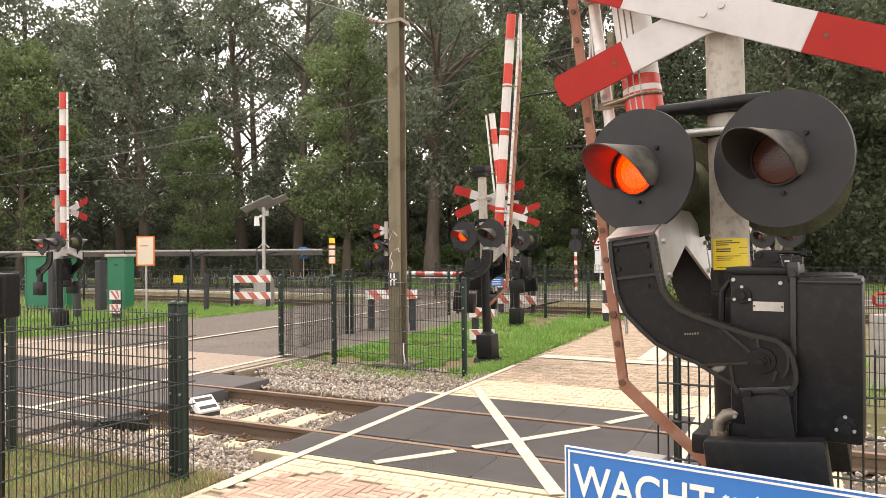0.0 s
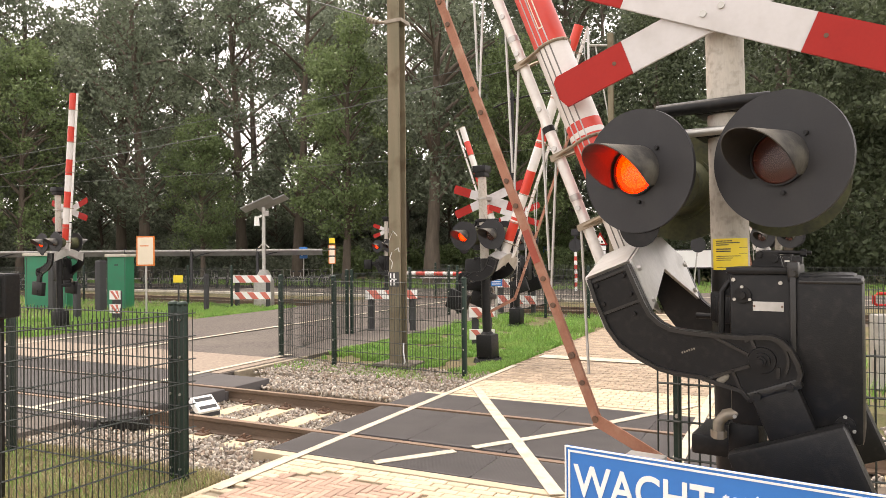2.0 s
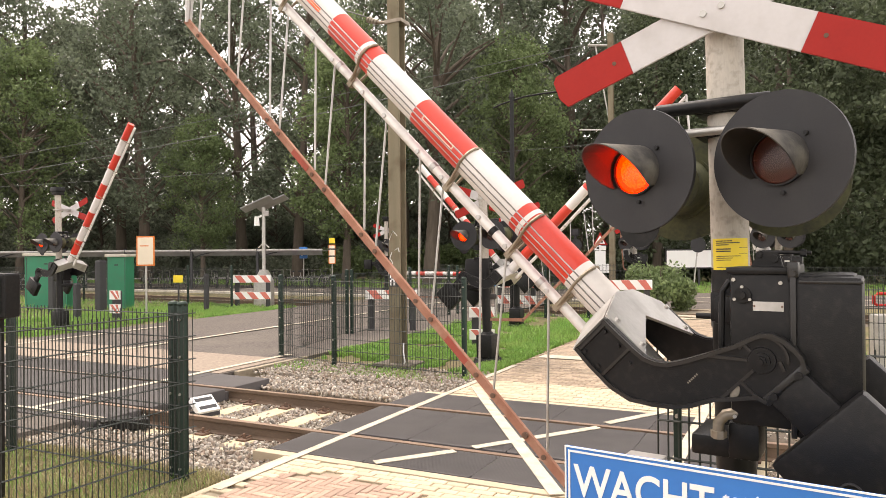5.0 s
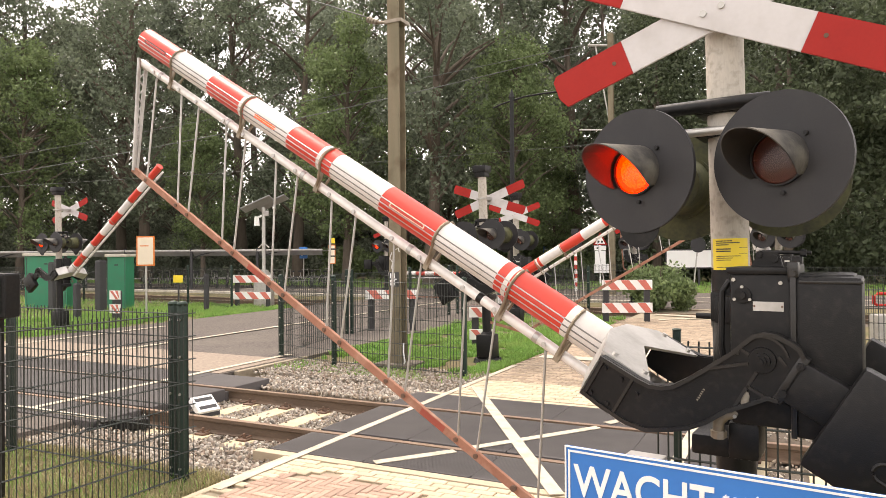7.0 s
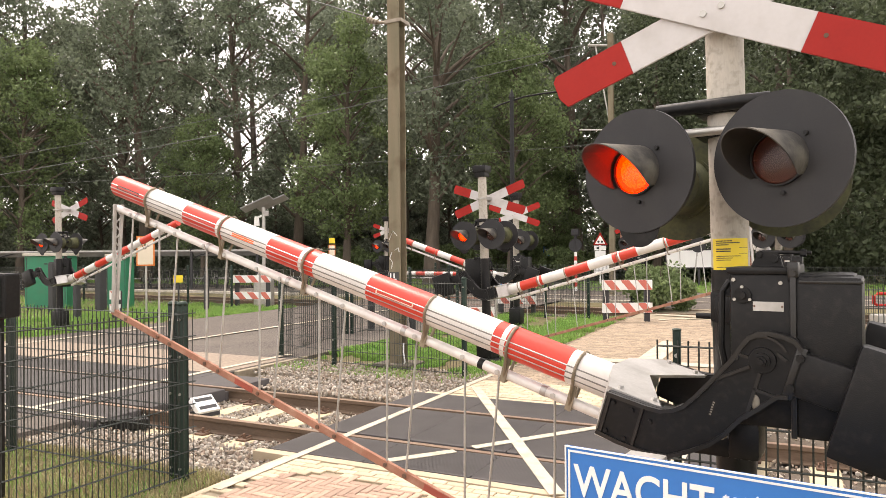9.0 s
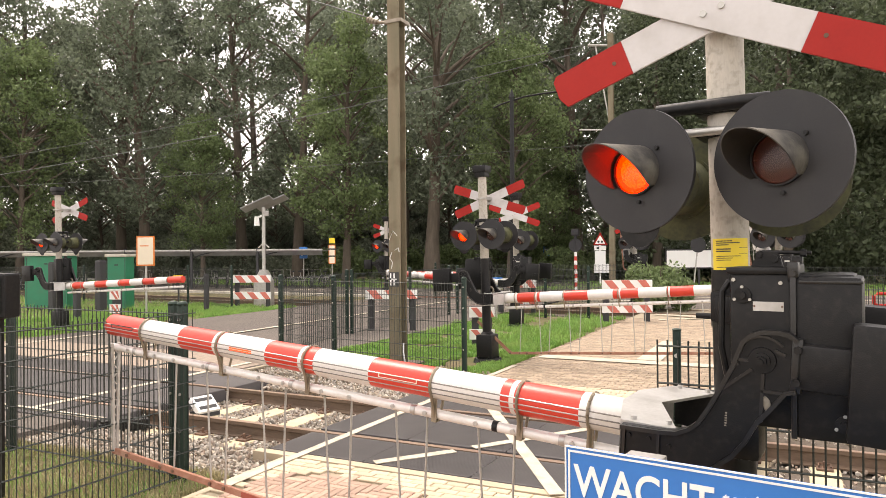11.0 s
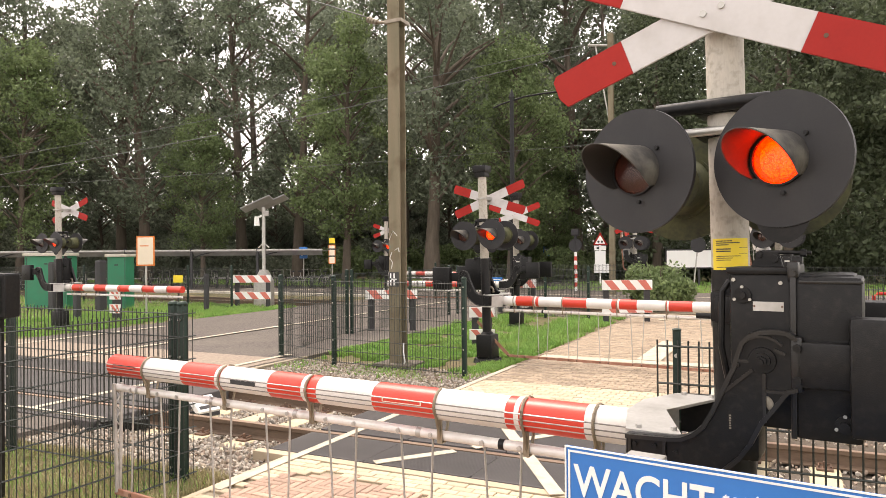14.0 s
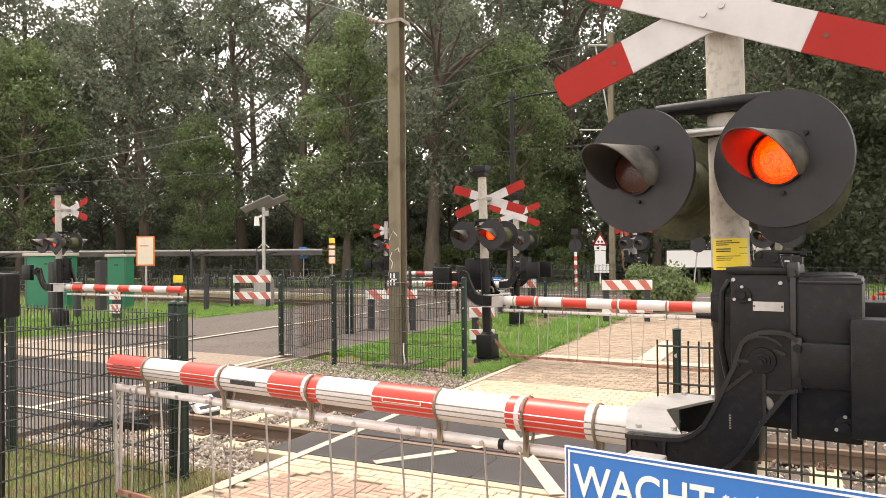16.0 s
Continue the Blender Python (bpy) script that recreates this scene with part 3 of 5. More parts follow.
    bm = box(B(), -0.322, -0.302, 0.385, 0.432, 1.2, 1.79, bevel=0.006)
    box(bm, -0.33, -0.294, 0.36, 0.434, 1.755, 1.81, bevel=0.008)
    rod(bm, (-0.312, 0.42, 1.77), (-0.312, 0.446, 1.77), 0.012, seg=8)
    part("clamping_strap", bm, EDGE, hs, "worn dark steel strap over the housing seam")
    for x, z in ((-0.115, 1.745), (-0.27, 1.735), (-0.115, 1.25)):
        part("screw", rod(B(), (x, 0.398, z), (x, 0.406, z), 0.007, seg=8), STEEL, hs)
    part("rain_lip", box(B(), -0.52, -0.33, 0.2, 0.431, 1.735, 1.747, bevel=0.004), EDGE, hs)
    for u in (-0.275, -0.185):
        part("screw", rod(B(), (u, 0.403, 1.652), (u, 0.407, 1.652), 0.004, seg=6), RUST, hs)
    part("type_plate", box(B(), -0.28, -0.18, 0.4, 0.404, 1.635, 1.668), ALU, hs, "small blank metal plate", smooth=False)
    for x, z, y in ((-0.145, 1.69, 0.4), (-0.465, 1.265, 0.425)):
        bm = rod(B(), (x, y, z), (x, y + 0.01, z), 0.03, seg=20)
        rod(bm, (x, y, z), (x, y + 0.03, z), 0.014, seg=12)
        part("lock", bm, BLACK, hs)
        for a in (90, 210, 330):
            p = Vector((x + 0.03 * math.cos(radians(a)), y + 0.008, z + 0.03 * math.sin(radians(a))))
            part("screw", rod(B(), p, p + Vector((0, 0.006, 0)), 0.006, seg=8), STEEL, hs)
    bm = prism(B(), [(-0.16, 1.79), (-0.27, 1.79), (-0.255, 1.845), (-0.19, 1.85)], "y", 0.3, 0.318, 0.003)
    rod(bm, (-0.36, 0.31, 1.84), (-0.2, 0.31, 1.845), 0.007, seg=10)
    rod(bm, (-0.345, 0.31, 1.84), (-0.325, 0.31, 1.84), 0.014, seg=6)
    rod(bm, (-0.19, 0.3, 1.835), (-0.19, 0.33, 1.835), 0.012, seg=6)
    rod(bm, (-0.24, 0.3, 1.82), (-0.24, 0.335, 1.82), 0.014, seg=12)
    part("release_gear", bm, BLACK, hs)
    bm = pipe(B(), [(-0.095, 0.36, 1.74), (-0.07, 0.37, 1.70), (-0.065, 0.37, 1.5), (-0.085, 0.36, 1.38)], 0.012)
    part("cable", bm, BLACK, hs)
    bm = box(B(), -0.08, 0.02, 0.06, 0.17, 1.56, 1.67, bevel=0.01)
    box(bm, 0.0, 0.04, 0.1, 0.15, 1.565, 1.685, bevel=0.01)
    rod(bm, (0.03, 0.12, 1.585), (0.10, 0.12, 1.585), 0.012, seg=12)
    part("pole_clamp", bm, BLACK, ob)
    bm = box(B(), -0.17, -0.06, 0.2, 0.36, 1.08, 1.22, bevel=0.02)
    box(bm, -0.12, 0.09, -0.02, 0.28, 1.06, 1.14, bevel=0.015)
    part("drive_bracket", bm, BLACK, ob, "black bracket between housing and pole")
    bm = pipe(B(), [(-0.10, 0.38, 1.26), (-0.06, 0.39, 1.25), (-0.035, 0.39, 1.22), (-0.035, 0.39, 1.16)], 0.021, 14)
    rod(bm, (-0.035, 0.39, 1.165), (-0.035, 0.39, 1.19), 0.029, seg=8)
    part("conduit_elbow", bm, ELBOW, ob, "bare metal conduit elbow")
    # boom, built about its pivot
    boom = new("boom")
    boom.parent = ob
    boom.empty_display_size = 0.1
    arm_pts = [(-0.113, 0.03), (-0.113, 0.081), (-0.082, 0.103), (-0.047, 0.108), (0.006, 0.104), (0.043, 0.089), (0.071, 0.06), (0.085, 0.02), (0.1, -0.03), (0.148, -0.136), (0.178, -0.2), (0.208, -0.252), (0.238, -0.279), (0.278, -0.299), (0.33, -0.306), (0.485, -0.312), (0.485, -0.485), (0.40, -0.49), (0.28, -0.485), (0.2, -0.462), (0.132, -0.41), (0.075, -0.357), (0.038, -0.303), (0.001, -0.225), (-0.036, -0.176), (-0.084, -0.108), (-0.113, -0.1)]
    for y0, s in ((0.445 - AY, 1), (-0.39 - AY, -1)):
        arm = part("arm", prism(B(), arm_pts, "y", y0 - 0.022, y0 + 0.022, 0.006), BLACK, boom, "black cast swan-neck arm")
        bm = B()
        lo, hi = sorted((y0 + s * 0.02, y0 + s * 0.037))
        # cast rim round the plate, open at the weight bar
        rim(bm, arm_pts[1:16], 0.015, lo, hi)
        rim(bm, arm_pts[16:], 0.015, lo, hi)
        lo, hi = sorted((y0 + s * 0.02, y0 + s * 0.032))
        for p, q in (((0.035, -0.03), (0.135, -0.12)), ((0.045, 0.0), (0.085, 0.0)), ((0.0, -0.045), (0.0, -0.215)), ((-0.075, -0.1), (0.0, -0.1)), ((-0.075, 0.03), (-0.04, 0.045)), ((0.345, -0.32), (0.345, -0.48)), ((0.475, -0.32), (0.475, -0.48))):
            rim(bm, [p, q], 0.011, lo, hi)
        # flange that takes the weight bar
        box(bm, -0.125, -0.09, y0 - 0.03, y0 + 0.03, -0.1, 0.085, bevel=0.006)
        # raised ring round the pivot boss
        ring = [(0.078 * math.cos(radians(a)), 0.078 * math.sin(radians(a))) for a in range(-20, 141, 16)]
        rim(bm, ring, 0.009, lo, hi)
        part("rib", bm, EDGE, arm, "worn dark cast rim")
        bm = B()
        for k in range(6):
            box(bm, 0.105, 0.112, y0 + s * 0.022 - 0.001, y0 + s * 0.022 + 0.001, -0.25 + k * 0.009, -0.245 + k * 0.009)
        tagged(part("cast_mark", bm, LUMP, arm, "row of small worn cast marks", smooth=False), kind="stuff")
        for q in ((0.30, -0.36), (0.375, -0.345), (0.45, -0.345), (0.375, -0.46), (0.45, -0.46)):
            part("bolt", rod(B(), (q[0], y0 + s * 0.02, q[1]), (q[0], y0 + s * 0.034, q[1]), 0.009, seg=6), BLACK, arm)
        bm = rod(B(), (0, y0, 0), (0, y0 + s * 0.034, 0), 0.05, 0.044, seg=28)
        rod(bm, (0, y0, 0), (0, y0 + s * 0.046, 0), 0.028, seg=24)
        rod(bm, (0, y0, 0), (0, y0 + s * 0.064, 0), 0.019, seg=6)
        rod(bm, (0, y0, 0), (0, y0 + s * 0.078, 0), 0.010, seg=12)
        part("pivot_nut", bm, BLACK, arm, "dark steel pivot nut")
        bm = B()
        bmesh.ops.create_icosphere(bm, subdivisions=2, radius=1, matrix=Matrix.Translation((-0.022, y0 + s * 0.024, -0.15)) @ pose(0, 0, 0, 0, 18, 0) @ Matrix.Diagonal((0.014, 0.008, 0.03, 1)))
        part("weld_lump", bm, LUMP, arm, "pale grey lump of filler")
        part("weight_bar", box(B(), -0.31, -0.1, y0 - 0.03, y0 + 0.03, -0.085, 0.07, bevel=0.012), BLACK, boom)
        for z in (-0.06, 0.05):
            part("bolt", rod(B(), (-0.11, y0 + s * 0.03, z), (-0.11, y0 + s * 0.048, z), 0.014, seg=6), BLACK, boom)
    for y0, y1 in ((0.43, 0.52), (-0.47, -0.36)):
        part("counterweight", box(B(), -0.6, -0.265, y0 - AY, y1 - AY, -0.23, 0.16, bevel=0.018), BLACK, boom, "black counterweight box")
        yy = (y1 if y0 > 0 else y0) - AY
        ring = [(-0.52 + 0.03 * math.cos(radians(a)) + (0.05 if -90 < a < 90 else -0.05), yy, -0.1 + 0.03 * math.sin(radians(a))) for a in range(-80, 281, 20)]
        part("slot_rim", pipe(B(), ring + ring[:1], 0.007, 6), BLACK, boom)
    # bracket holding the tube
    bm = B()
    plate = [(0.285, -0.345), (0.5, -0.345), (0.6, -0.12), (0.6, 0.12), (0.5, 0.455), (0.285, 0.455), (0.45, 0.05)]
    prism(bm, plate, "z", AXIS + 0.094, AXIS + 0.106)
    prism(bm, plate, "z", AXIS - 0.10, AXIS - 0.09)
    for sy in (-1, 1):
        w = 0.455 if sy > 0 else 0.345
        prism(bm, [(0.5, sy * w), (0.6, sy * 0.12), (0.59, sy * 0.11), (0.49, sy * (w - 0.01))], "z", AXIS - 0.09, AXIS + 0.085)
    part("bracket", bm, ALU, boom, "dull aluminium boom bracket", smooth=False)
    for x, y in ((0.33, 0.4), (0.46, 0.42), (0.33, -0.3), (0.46, -0.31)):
        part("bolt", rod(B(), (x, y, AXIS + 0.106), (x, y, AXIS + 0.12), 0.012, seg=6), ALU, boom)
    for i in range(boom_to):
        a, b = STOPS[i], STOPS[i + 1]
        bm = B()
        bmesh.ops.create_cone(bm, cap_ends=True, segments=32, radius1=0.084 - 0.0006 * i, radius2=0.084 - 0.0006 * (i + 1), depth=b - a, matrix=Matrix.Translation(((a + b) / 2, 0, AXIS)) @ pose(0, 0, 0, 0, 90, 0))
        seg = part("boom_section", bm, RED if i % 2 else WHITE, boom, "glossy red reflective boom section" if i % 2 else "off-white painted boom section")
        if detail:
            bm = B()
            for ang in (-28, -8, 12):
                y, z = (0.0835 - 0.0006 * i) * math.cos(radians(ang)), (0.0835 - 0.0006 * i) * math.sin(radians(ang))
                rod(bm, (a, y, AXIS + z), (b, y, AXIS + z), 0.0035, seg=5)
            part("groove_strip", bm, ALU if i % 2 else GROOVE, seg, "thin pale profile strip" if i % 2 else "thin dark profile groove")
            mid, hw, rr = (a + b) / 2, 0.125, 0.0845 - 0.0006 * i
            if i == 6:
                bm = B()
                for z in (-0.006, 0.006):
                    box(bm, mid - 0.1, mid + 0.1, rr * 0.9, rr + 0.0006, AXIS + z - 0.004, AXIS + z + 0.004)
                lamp = part("boom_light", bm, STRIPLIT, seg, "narrow glowing orange lamp strip", smooth=False)
                # Added cover, not on the real boom: it hides the glow between flashes.
                cover = part("shutter", box(B(), mid - 0.11, mid + 0.11, rr * 0.9, rr + 0.002, AXIS - 0.013, AXIS + 0.013), DARK, lamp, "added dark cover that blanks the strip", smooth=False)
                MOVES.append((cover, 2))
            if i in (3, 9):
                bm = B()
                for z in (-0.002, 0.018):
                    box(bm, mid - hw, mid + hw, rr * 0.9, rr + 0.001, AXIS + z - 0.002, AXIS + z + 0.002)
                for u in (-hw, hw):
                    box(bm, mid + u - 0.003, mid + u + 0.003, rr * 0.9, rr + 0.001, AXIS - 0.004, AXIS + 0.02)
                part("boom_light", bm, CREAM if i == 3 else DARK, seg, "thin outlined lamp strip let into the boom", smooth=False)
            for x in (1.13, 2.53, 3.288):
                if i % 2 and a < x < b:
                    bm = B()
                    bmesh.ops.create_cone(bm, cap_ends=False, segments=32, radius1=rr + 0.0006, radius2=rr + 0.0006, depth=0.026, matrix=Matrix.Translation((x + 0.03, 0, AXIS)) @ pose(0, 0, 0, 0, 90, 0))
                    part("film_gap", bm, WHITE, seg, "bare white gap in the red film")
    end = STOPS[boom_to]
    part("under_tube", rod(B(), (0.55, 0, TUBE), (end - 0.01, 0, TUBE), 0.026, seg=18), TUBEPAINT, boom, "chalky white tube under the boom")
    for x in (0.77, 1.13, 1.63, 2.53, 3.288, 4.085):
        if x < end:
            bm = B()
            for yy in (-1, 1):
                pts = [(0.0, 0.0)] + [(0.087 * math.cos(radians(a)), 0.087 * math.sin(radians(a))) for a in range(80, -60, -20)] + [(0.032, TUBE - AXIS), (0.02, TUBE - AXIS - 0.035), (0.0, TUBE - AXIS - 0.035)]
                for p, q in zip(pts[1:], pts[2:]):
                    rod(bm, (x, yy * p[0], AXIS + p[1]), (x, yy * q[0], AXIS + q[1]), 0.008, seg=6)
            box(bm, x - 0.016, x + 0.016, 0.03, 0.036, TUBE - 0.035, TUBE + 0.09)
            part("clip", bm, BRONZE, boom, "worn bronze-brown clip")
            part("collar", rod(B(), (x + 0.13, 0, TUBE), (x + 0.16, 0, TUBE), 0.029, seg=16), BLACK if x == 1.13 else ALU, boom)
    MOVES.append((boom, ("boom", theta)))
    if not skirt:
        return ob
    # hanging skirt: rods stay upright, the strip below swings parallel to the boom
    strip = new("skirt_strip")
    strip.parent = ob
    strip.empty_display_size = 0.1
    part("strip", box(B(), 0.63, end + 0.01, -0.012, 0.012, TUBE - 0.022, TUBE + 0.022, bevel=0.004), SKIRT, strip, "flaking rust-red strip", smooth=False)
    for x in (1.42, 2.95):
        part("reflector", box(B(), x, x + 0.17, 0.0125, 0.0145, TUBE - 0.018, TUBE + 0.018), PATCH, strip, "small dull red patch", smooth=False)
    bm = B()
    prism(bm, [(0.62, TUBE - 0.022), (0.66, TUBE + 0.018), (0.05, 0.0), (0.03, -0.04)], "y", 0.013, 0.022)
    part("link", bm, SKIRT, strip, "rust-red link bar", smooth=False)
    n = 14
    for i in range(n):
        x = 0.86 + (end - 1.12) * i / (n - 1) + (0.05 if i % 2 else 0.0)
        lean = 0.03 if i % 2 else -0.045
        bm = rod(B(), (0, 0.0, 0), (lean, 0.0, -HANG), 0.0068, seg=6)
        rod(bm, (0, -0.03, 0), (0, 0.034, 0), 0.013, seg=8)
        r = part("skirt_rod", bm, ALU, ob, "thin hanging aluminium rod")
        MOVES.append((r, ("rod", x, theta)))
        part("rivet", rod(B(), (x + lean, -0.02, TUBE), (x + lean, 0.02, TUBE), 0.013, seg=10), RUST, strip)
    for x in (0.64, 0.95):
        part("bolt", rod(B(), (x, -0.024, TUBE), (x, 0.026, TUBE), 0.016, seg=10), RUST, strip)
    bm = B()
    for y in (-0.03, 0.03):
        rod(bm, (0, y, 0.03), (0, y * 0.4, -HANG), 0.014, seg=8)
    for j in range(13):
        z0, z1 = -HANG * j / 13, -HANG * (j + 1) / 13
        w0 = 0.03 * (1 - 0.6 * j / 13)
        rod(bm, (0, w0 * (-1) ** j, z0), (0, -w0 * (-1) ** j, z1), 0.006, seg=6)
    strut = part("end_strut", bm, ALU, ob, "lattice end strut of the hanging skirt")
    MOVES.append((strut, ("rod", end - 0.02, theta)))
    MOVES.append((strip, ("strip", theta)))
    return ob


near = barrier(pose(-0.243, 3.171, 0, 0, 0, 174.1), THETA_NEAR, "red and white crossing barrier with twin red lamps on grey pole", back=(False, False), aim=-16, lean=1.0)


# ---- the other barriers ----
THETA_MID = [(t, a + 3 * max(0.0, a - 50) / 33) for t, a in THETA_NEAR]
THETA_ROAD = [(t, a + 4 * math.sin(radians(2 * a))) for t, a in THETA_NEAR]
SHUT, OPEN = [(0, 0), (16, 0)], [(0, 86), (16, 86)]
mid = barrier(pose(-4.81, 11.39, -0.03, 0, 0, -3), THETA_MID, "red and white crossing barrier on a grass verge beside cycle path", back=(True, True), lean=-1.6, reach=0.25)
left = barrier(pose(-16.73, 11.79, 0.0, 0, 0, 0), THETA_LEFT, "red and white crossing barrier beside the asphalt road", back=(True, True), detail=False, skirt=False, lean=-1.2, reach=0.32, lift=0.2)
barrier(pose(-6.3, 16.95, -0.03, 0, 0, 178), THETA_ROAD, "red and white crossing barrier closing over the asphalt road", lamps=(False, False), boom_to=9, detail=False, skirt=False)
barrier(pose(-15.05, 25.15, -0.03, 0, 0, 0), SHUT, "closed red and white barrier at the second track", back=(True, True), detail=False)
barrier(pose(-5.1, 26.0, -0.03, 0, 0, 180), OPEN, "raised red and white barrier at the second track", lamps=(False, False), detail=False)
barrier(pose(-0.26, 16.9, -0.03, 0, 0, 174), [(0, 79), (16, 79)], "raised red and white barrier beside the far cycle path", lamps=(False, False), detail=False)


def along(x, d, z=0.0):
    """Right and ahead of the standpoint, into the plan."""
    c, s = math.cos(radians(YAW)), math.sin(radians(YAW))
    return Vector((x * c - d * s, x * s + d * c, z))


# ---- fences ----
def fence(points, height=1.46, stub=0.0, z=-0.05, before=0.0, slim=1.0, label="dark green double-wire mesh fence on square steel posts"):
    ob = thing("mesh_fence", pose(points[0][0], points[0][1], z), label, "fence", "mesh fences")
    o = Vector((*points[0], 0))
    ps = [Vector((*p, 0)) - o for p in points]
    for p in ps:
        bm = box(B(), p.x - 0.035 * slim, p.x + 0.035 * slim, p.y - 0.03 * slim, p.y + 0.03 * slim, 0, height + 0.05, bevel=0.005)
        bmesh.ops.create_uvsphere(bm, u_segments=12, v_segments=6, radius=0.045 * slim, matrix=Matrix.Translation((p.x, p.y, height + 0.05)) @ Matrix.Diagonal((1, 1, 0.6 * slim, 1)))
        post = part("post", bm, GREEN, ob)
        for k in range(5):
            zz = 0.12 + k * (height - 0.2) / 4
            part("bolt", rod(B(), (p.x, p.y - 0.028 * slim, zz), (p.x, p.y - 0.045 * slim, zz), 0.011, seg=8), STEEL, post)
    for p, q in zip(ps, ps[1:]):
        d = (q - p).normalized()
        if p is ps[0]:
            p = p - d * before
        ln = (q - p).length + stub
        n = Vector((-d.y, d.x, 0))
        bm = B()
        for i in range(int(ln / 0.05) + 1):
            c = p + d * (i * 0.05) - n * 0.04
            rod(bm, (c.x, c.y, 0.05), (c.x, c.y, height), 0.0046, seg=4, caps=False)
        for k in range(8):
            zz = 0.07 + k * (height - 0.1) / 7
            for s in (-0.007, 0.007):
                a, b = p - n * (0.04 + s), p + d * ln - n * (0.04 + s)
                rod(bm, (a.x, a.y, zz), (b.x, b.y, zz), 0.0042, seg=4, caps=False)
        tagged(part("wire_panel", bm, WIRE, ob, "dark green welded wire panel", smooth=False), kind="stuff")
    return ob


fence([(-9.0, 4.3), (-6.83, 4.31), (-4.69, 4.34)], 1.44, stub=0.12)
fence([(-4.62, -0.9), (-4.6, 1.7), (-4.575, 4.33)], 1.44, stub=0.1)
fence([(-8.36, 10.23), (-7.02, 9.98), (-4.46, 9.73)], 1.46)
fence([(-9.3, 13.75), (-8.42, 10.3)], 1.46)
fence([(-9.2, 13.8), (-9.2, 16.6), (-9.2, 19.0)], 1.46)
fence([(-5.06, 19.3), (-6.4, 19.6), (-9.2, 19.6)], 1.44)
fence([(-5.1, 25.6), (-9.0, 25.6), (-13.0, 25.6)], 1.44)
fence([(-32, 19.6), (-29, 19.5), (-26, 19.4), (-23, 19.3), (-20, 19.2), (-17.8, 19.1)], 1.44)
fence([(-0.53, 3.75), (2.0, 3.75), (4.5, 3.75)], 1.42, stub=0.1, z=-0.02, before=0.09, slim=0.55)
fence([(6.5, 9.6), (4, 9.6), (1.5, 9.6), (-0.6, 9.6)], 1.46)
fence([(16, 21), (12, 21), (8, 21), (4, 21), (0, 21)], 1.46)


# ---- catenary mast and wires ----
FOOT = mat("dirty_footing", (0.13, 0.11, 0.085), (0.08, 0.07, 0.055), 6, 0.9)


def mast(x, y, h, plate=True):
    ob = thing("catenary_mast", pose(x, y, -0.08), "weathered brown-green steel catenary mast on a concrete footing", "mast")
    bm = box(B(), -0.11, 0.11, -0.13, -0.11, 0.1, h, bevel=0.003)
    box(bm, -0.11, 0.11, 0.06, 0.08, 0.1, h, bevel=0.003)
    box(bm, -0.012, 0.012, -0.111, 0.061, 0.1, h)
    part("beam", bm, MAST, ob, smooth=False)
    part("footing", box(B(), -0.34, 0.34, -0.3, 0.3, -0.2, 0.12, bevel=0.03), FOOT, ob, "dirty brown concrete footing", smooth=False)
    if plate:
        pl = part("number_plate", box(B(), -0.11, 0.08, -0.138, -0.131, 1.38, 1.62), PRINT, ob, "small dark plate with pale bars", smooth=False)
        for i, (u, w, z0, z1) in enumerate(((-0.085, 0.025, 1.52, 1.6), (-0.02, 0.025, 1.52, 1.6), (-0.085, 0.03, 1.4, 1.49), (-0.02, 0.03, 1.4, 1.49), (-0.06, 0.1, 1.495, 1.51))):
            part("bar", box(B(), u, u + w, -0.142, -0.138, z0, z1), SIGNWHITE, pl, smooth=False)
        bm = pipe(B(), [(0.14, -0.1, 0.45), (0.16, -0.14, 0.3), (0.2, -0.16, 0.15), (0.16, -0.2, 0.06)], 0.012, 8)
        part("earth_cable", bm, SIGNWHITE, ob, "thin white earth cable")
        for pts in ([(-0.1, 2.15), (-0.03, 2.3), (0.05, 2.22)], [(-0.05, 1.95), (-0.09, 1.85), (-0.04, 1.78), (-0.06, 1.68)], [(0.0, 1.98), (0.07, 2.02), (0.09, 1.95)]):
            bm = pipe(B(), [(u, -0.1315, z) for u, z in pts], 0.006, 5)
            part("scrawl", bm, SIGNWHITE, ob, "pale scrawled paint marks")
        bm = box(B(), -0.16, 0.16, -0.15, 0.15, 5.75, 5.81, bevel=0.004)
        rod(bm, (-0.16, -0.1, 5.78), (-0.3, -0.14, 5.8), 0.03, seg=10)
        for k in range(4):
            rod(bm, (-0.3 - k * 0.05, -0.14, 5.80 + k * 0.02), (-0.33 - k * 0.05, -0.14, 5.81 + k * 0.02), 0.05, seg=12)
        part("insulator", bm, ELBOW, ob, "brown clamp with a dull insulator")
    return ob


mast(-5.89, 10.24, 13)
q = along(7.2, 30)
far_mast = mast(q.x, q.y, 11.2, False)
bm = pipe(B(), [(0, 0, 10.7), (-0.9, -0.3, 10.75)], 0.05, 8)
pipe(bm, [(0, 0, 7.0), (-0.6, -0.2, 10.7)], 0.03, 6)
pipe(bm, [(0, 0, 7.1), (-1.3, -0.4, 7.15)], 0.03, 6)
part("cantilever", bm, STEEL, far_mast, "grey cantilever arm with braces")


def wire(p, q, sag, r=0.012):
    p, q = Vector(p), Vector(q)
    pts = [p.lerp(q, i / 24) - Vector((0, 0, sag * 4 * (i / 24) * (1 - i / 24))) for i in range(25)]
    return tagged(part("overhead_wire", pipe(B(), pts, r, 5), CABLE), "thin grey overhead wire strung between masts", "wire", "overhead wires")


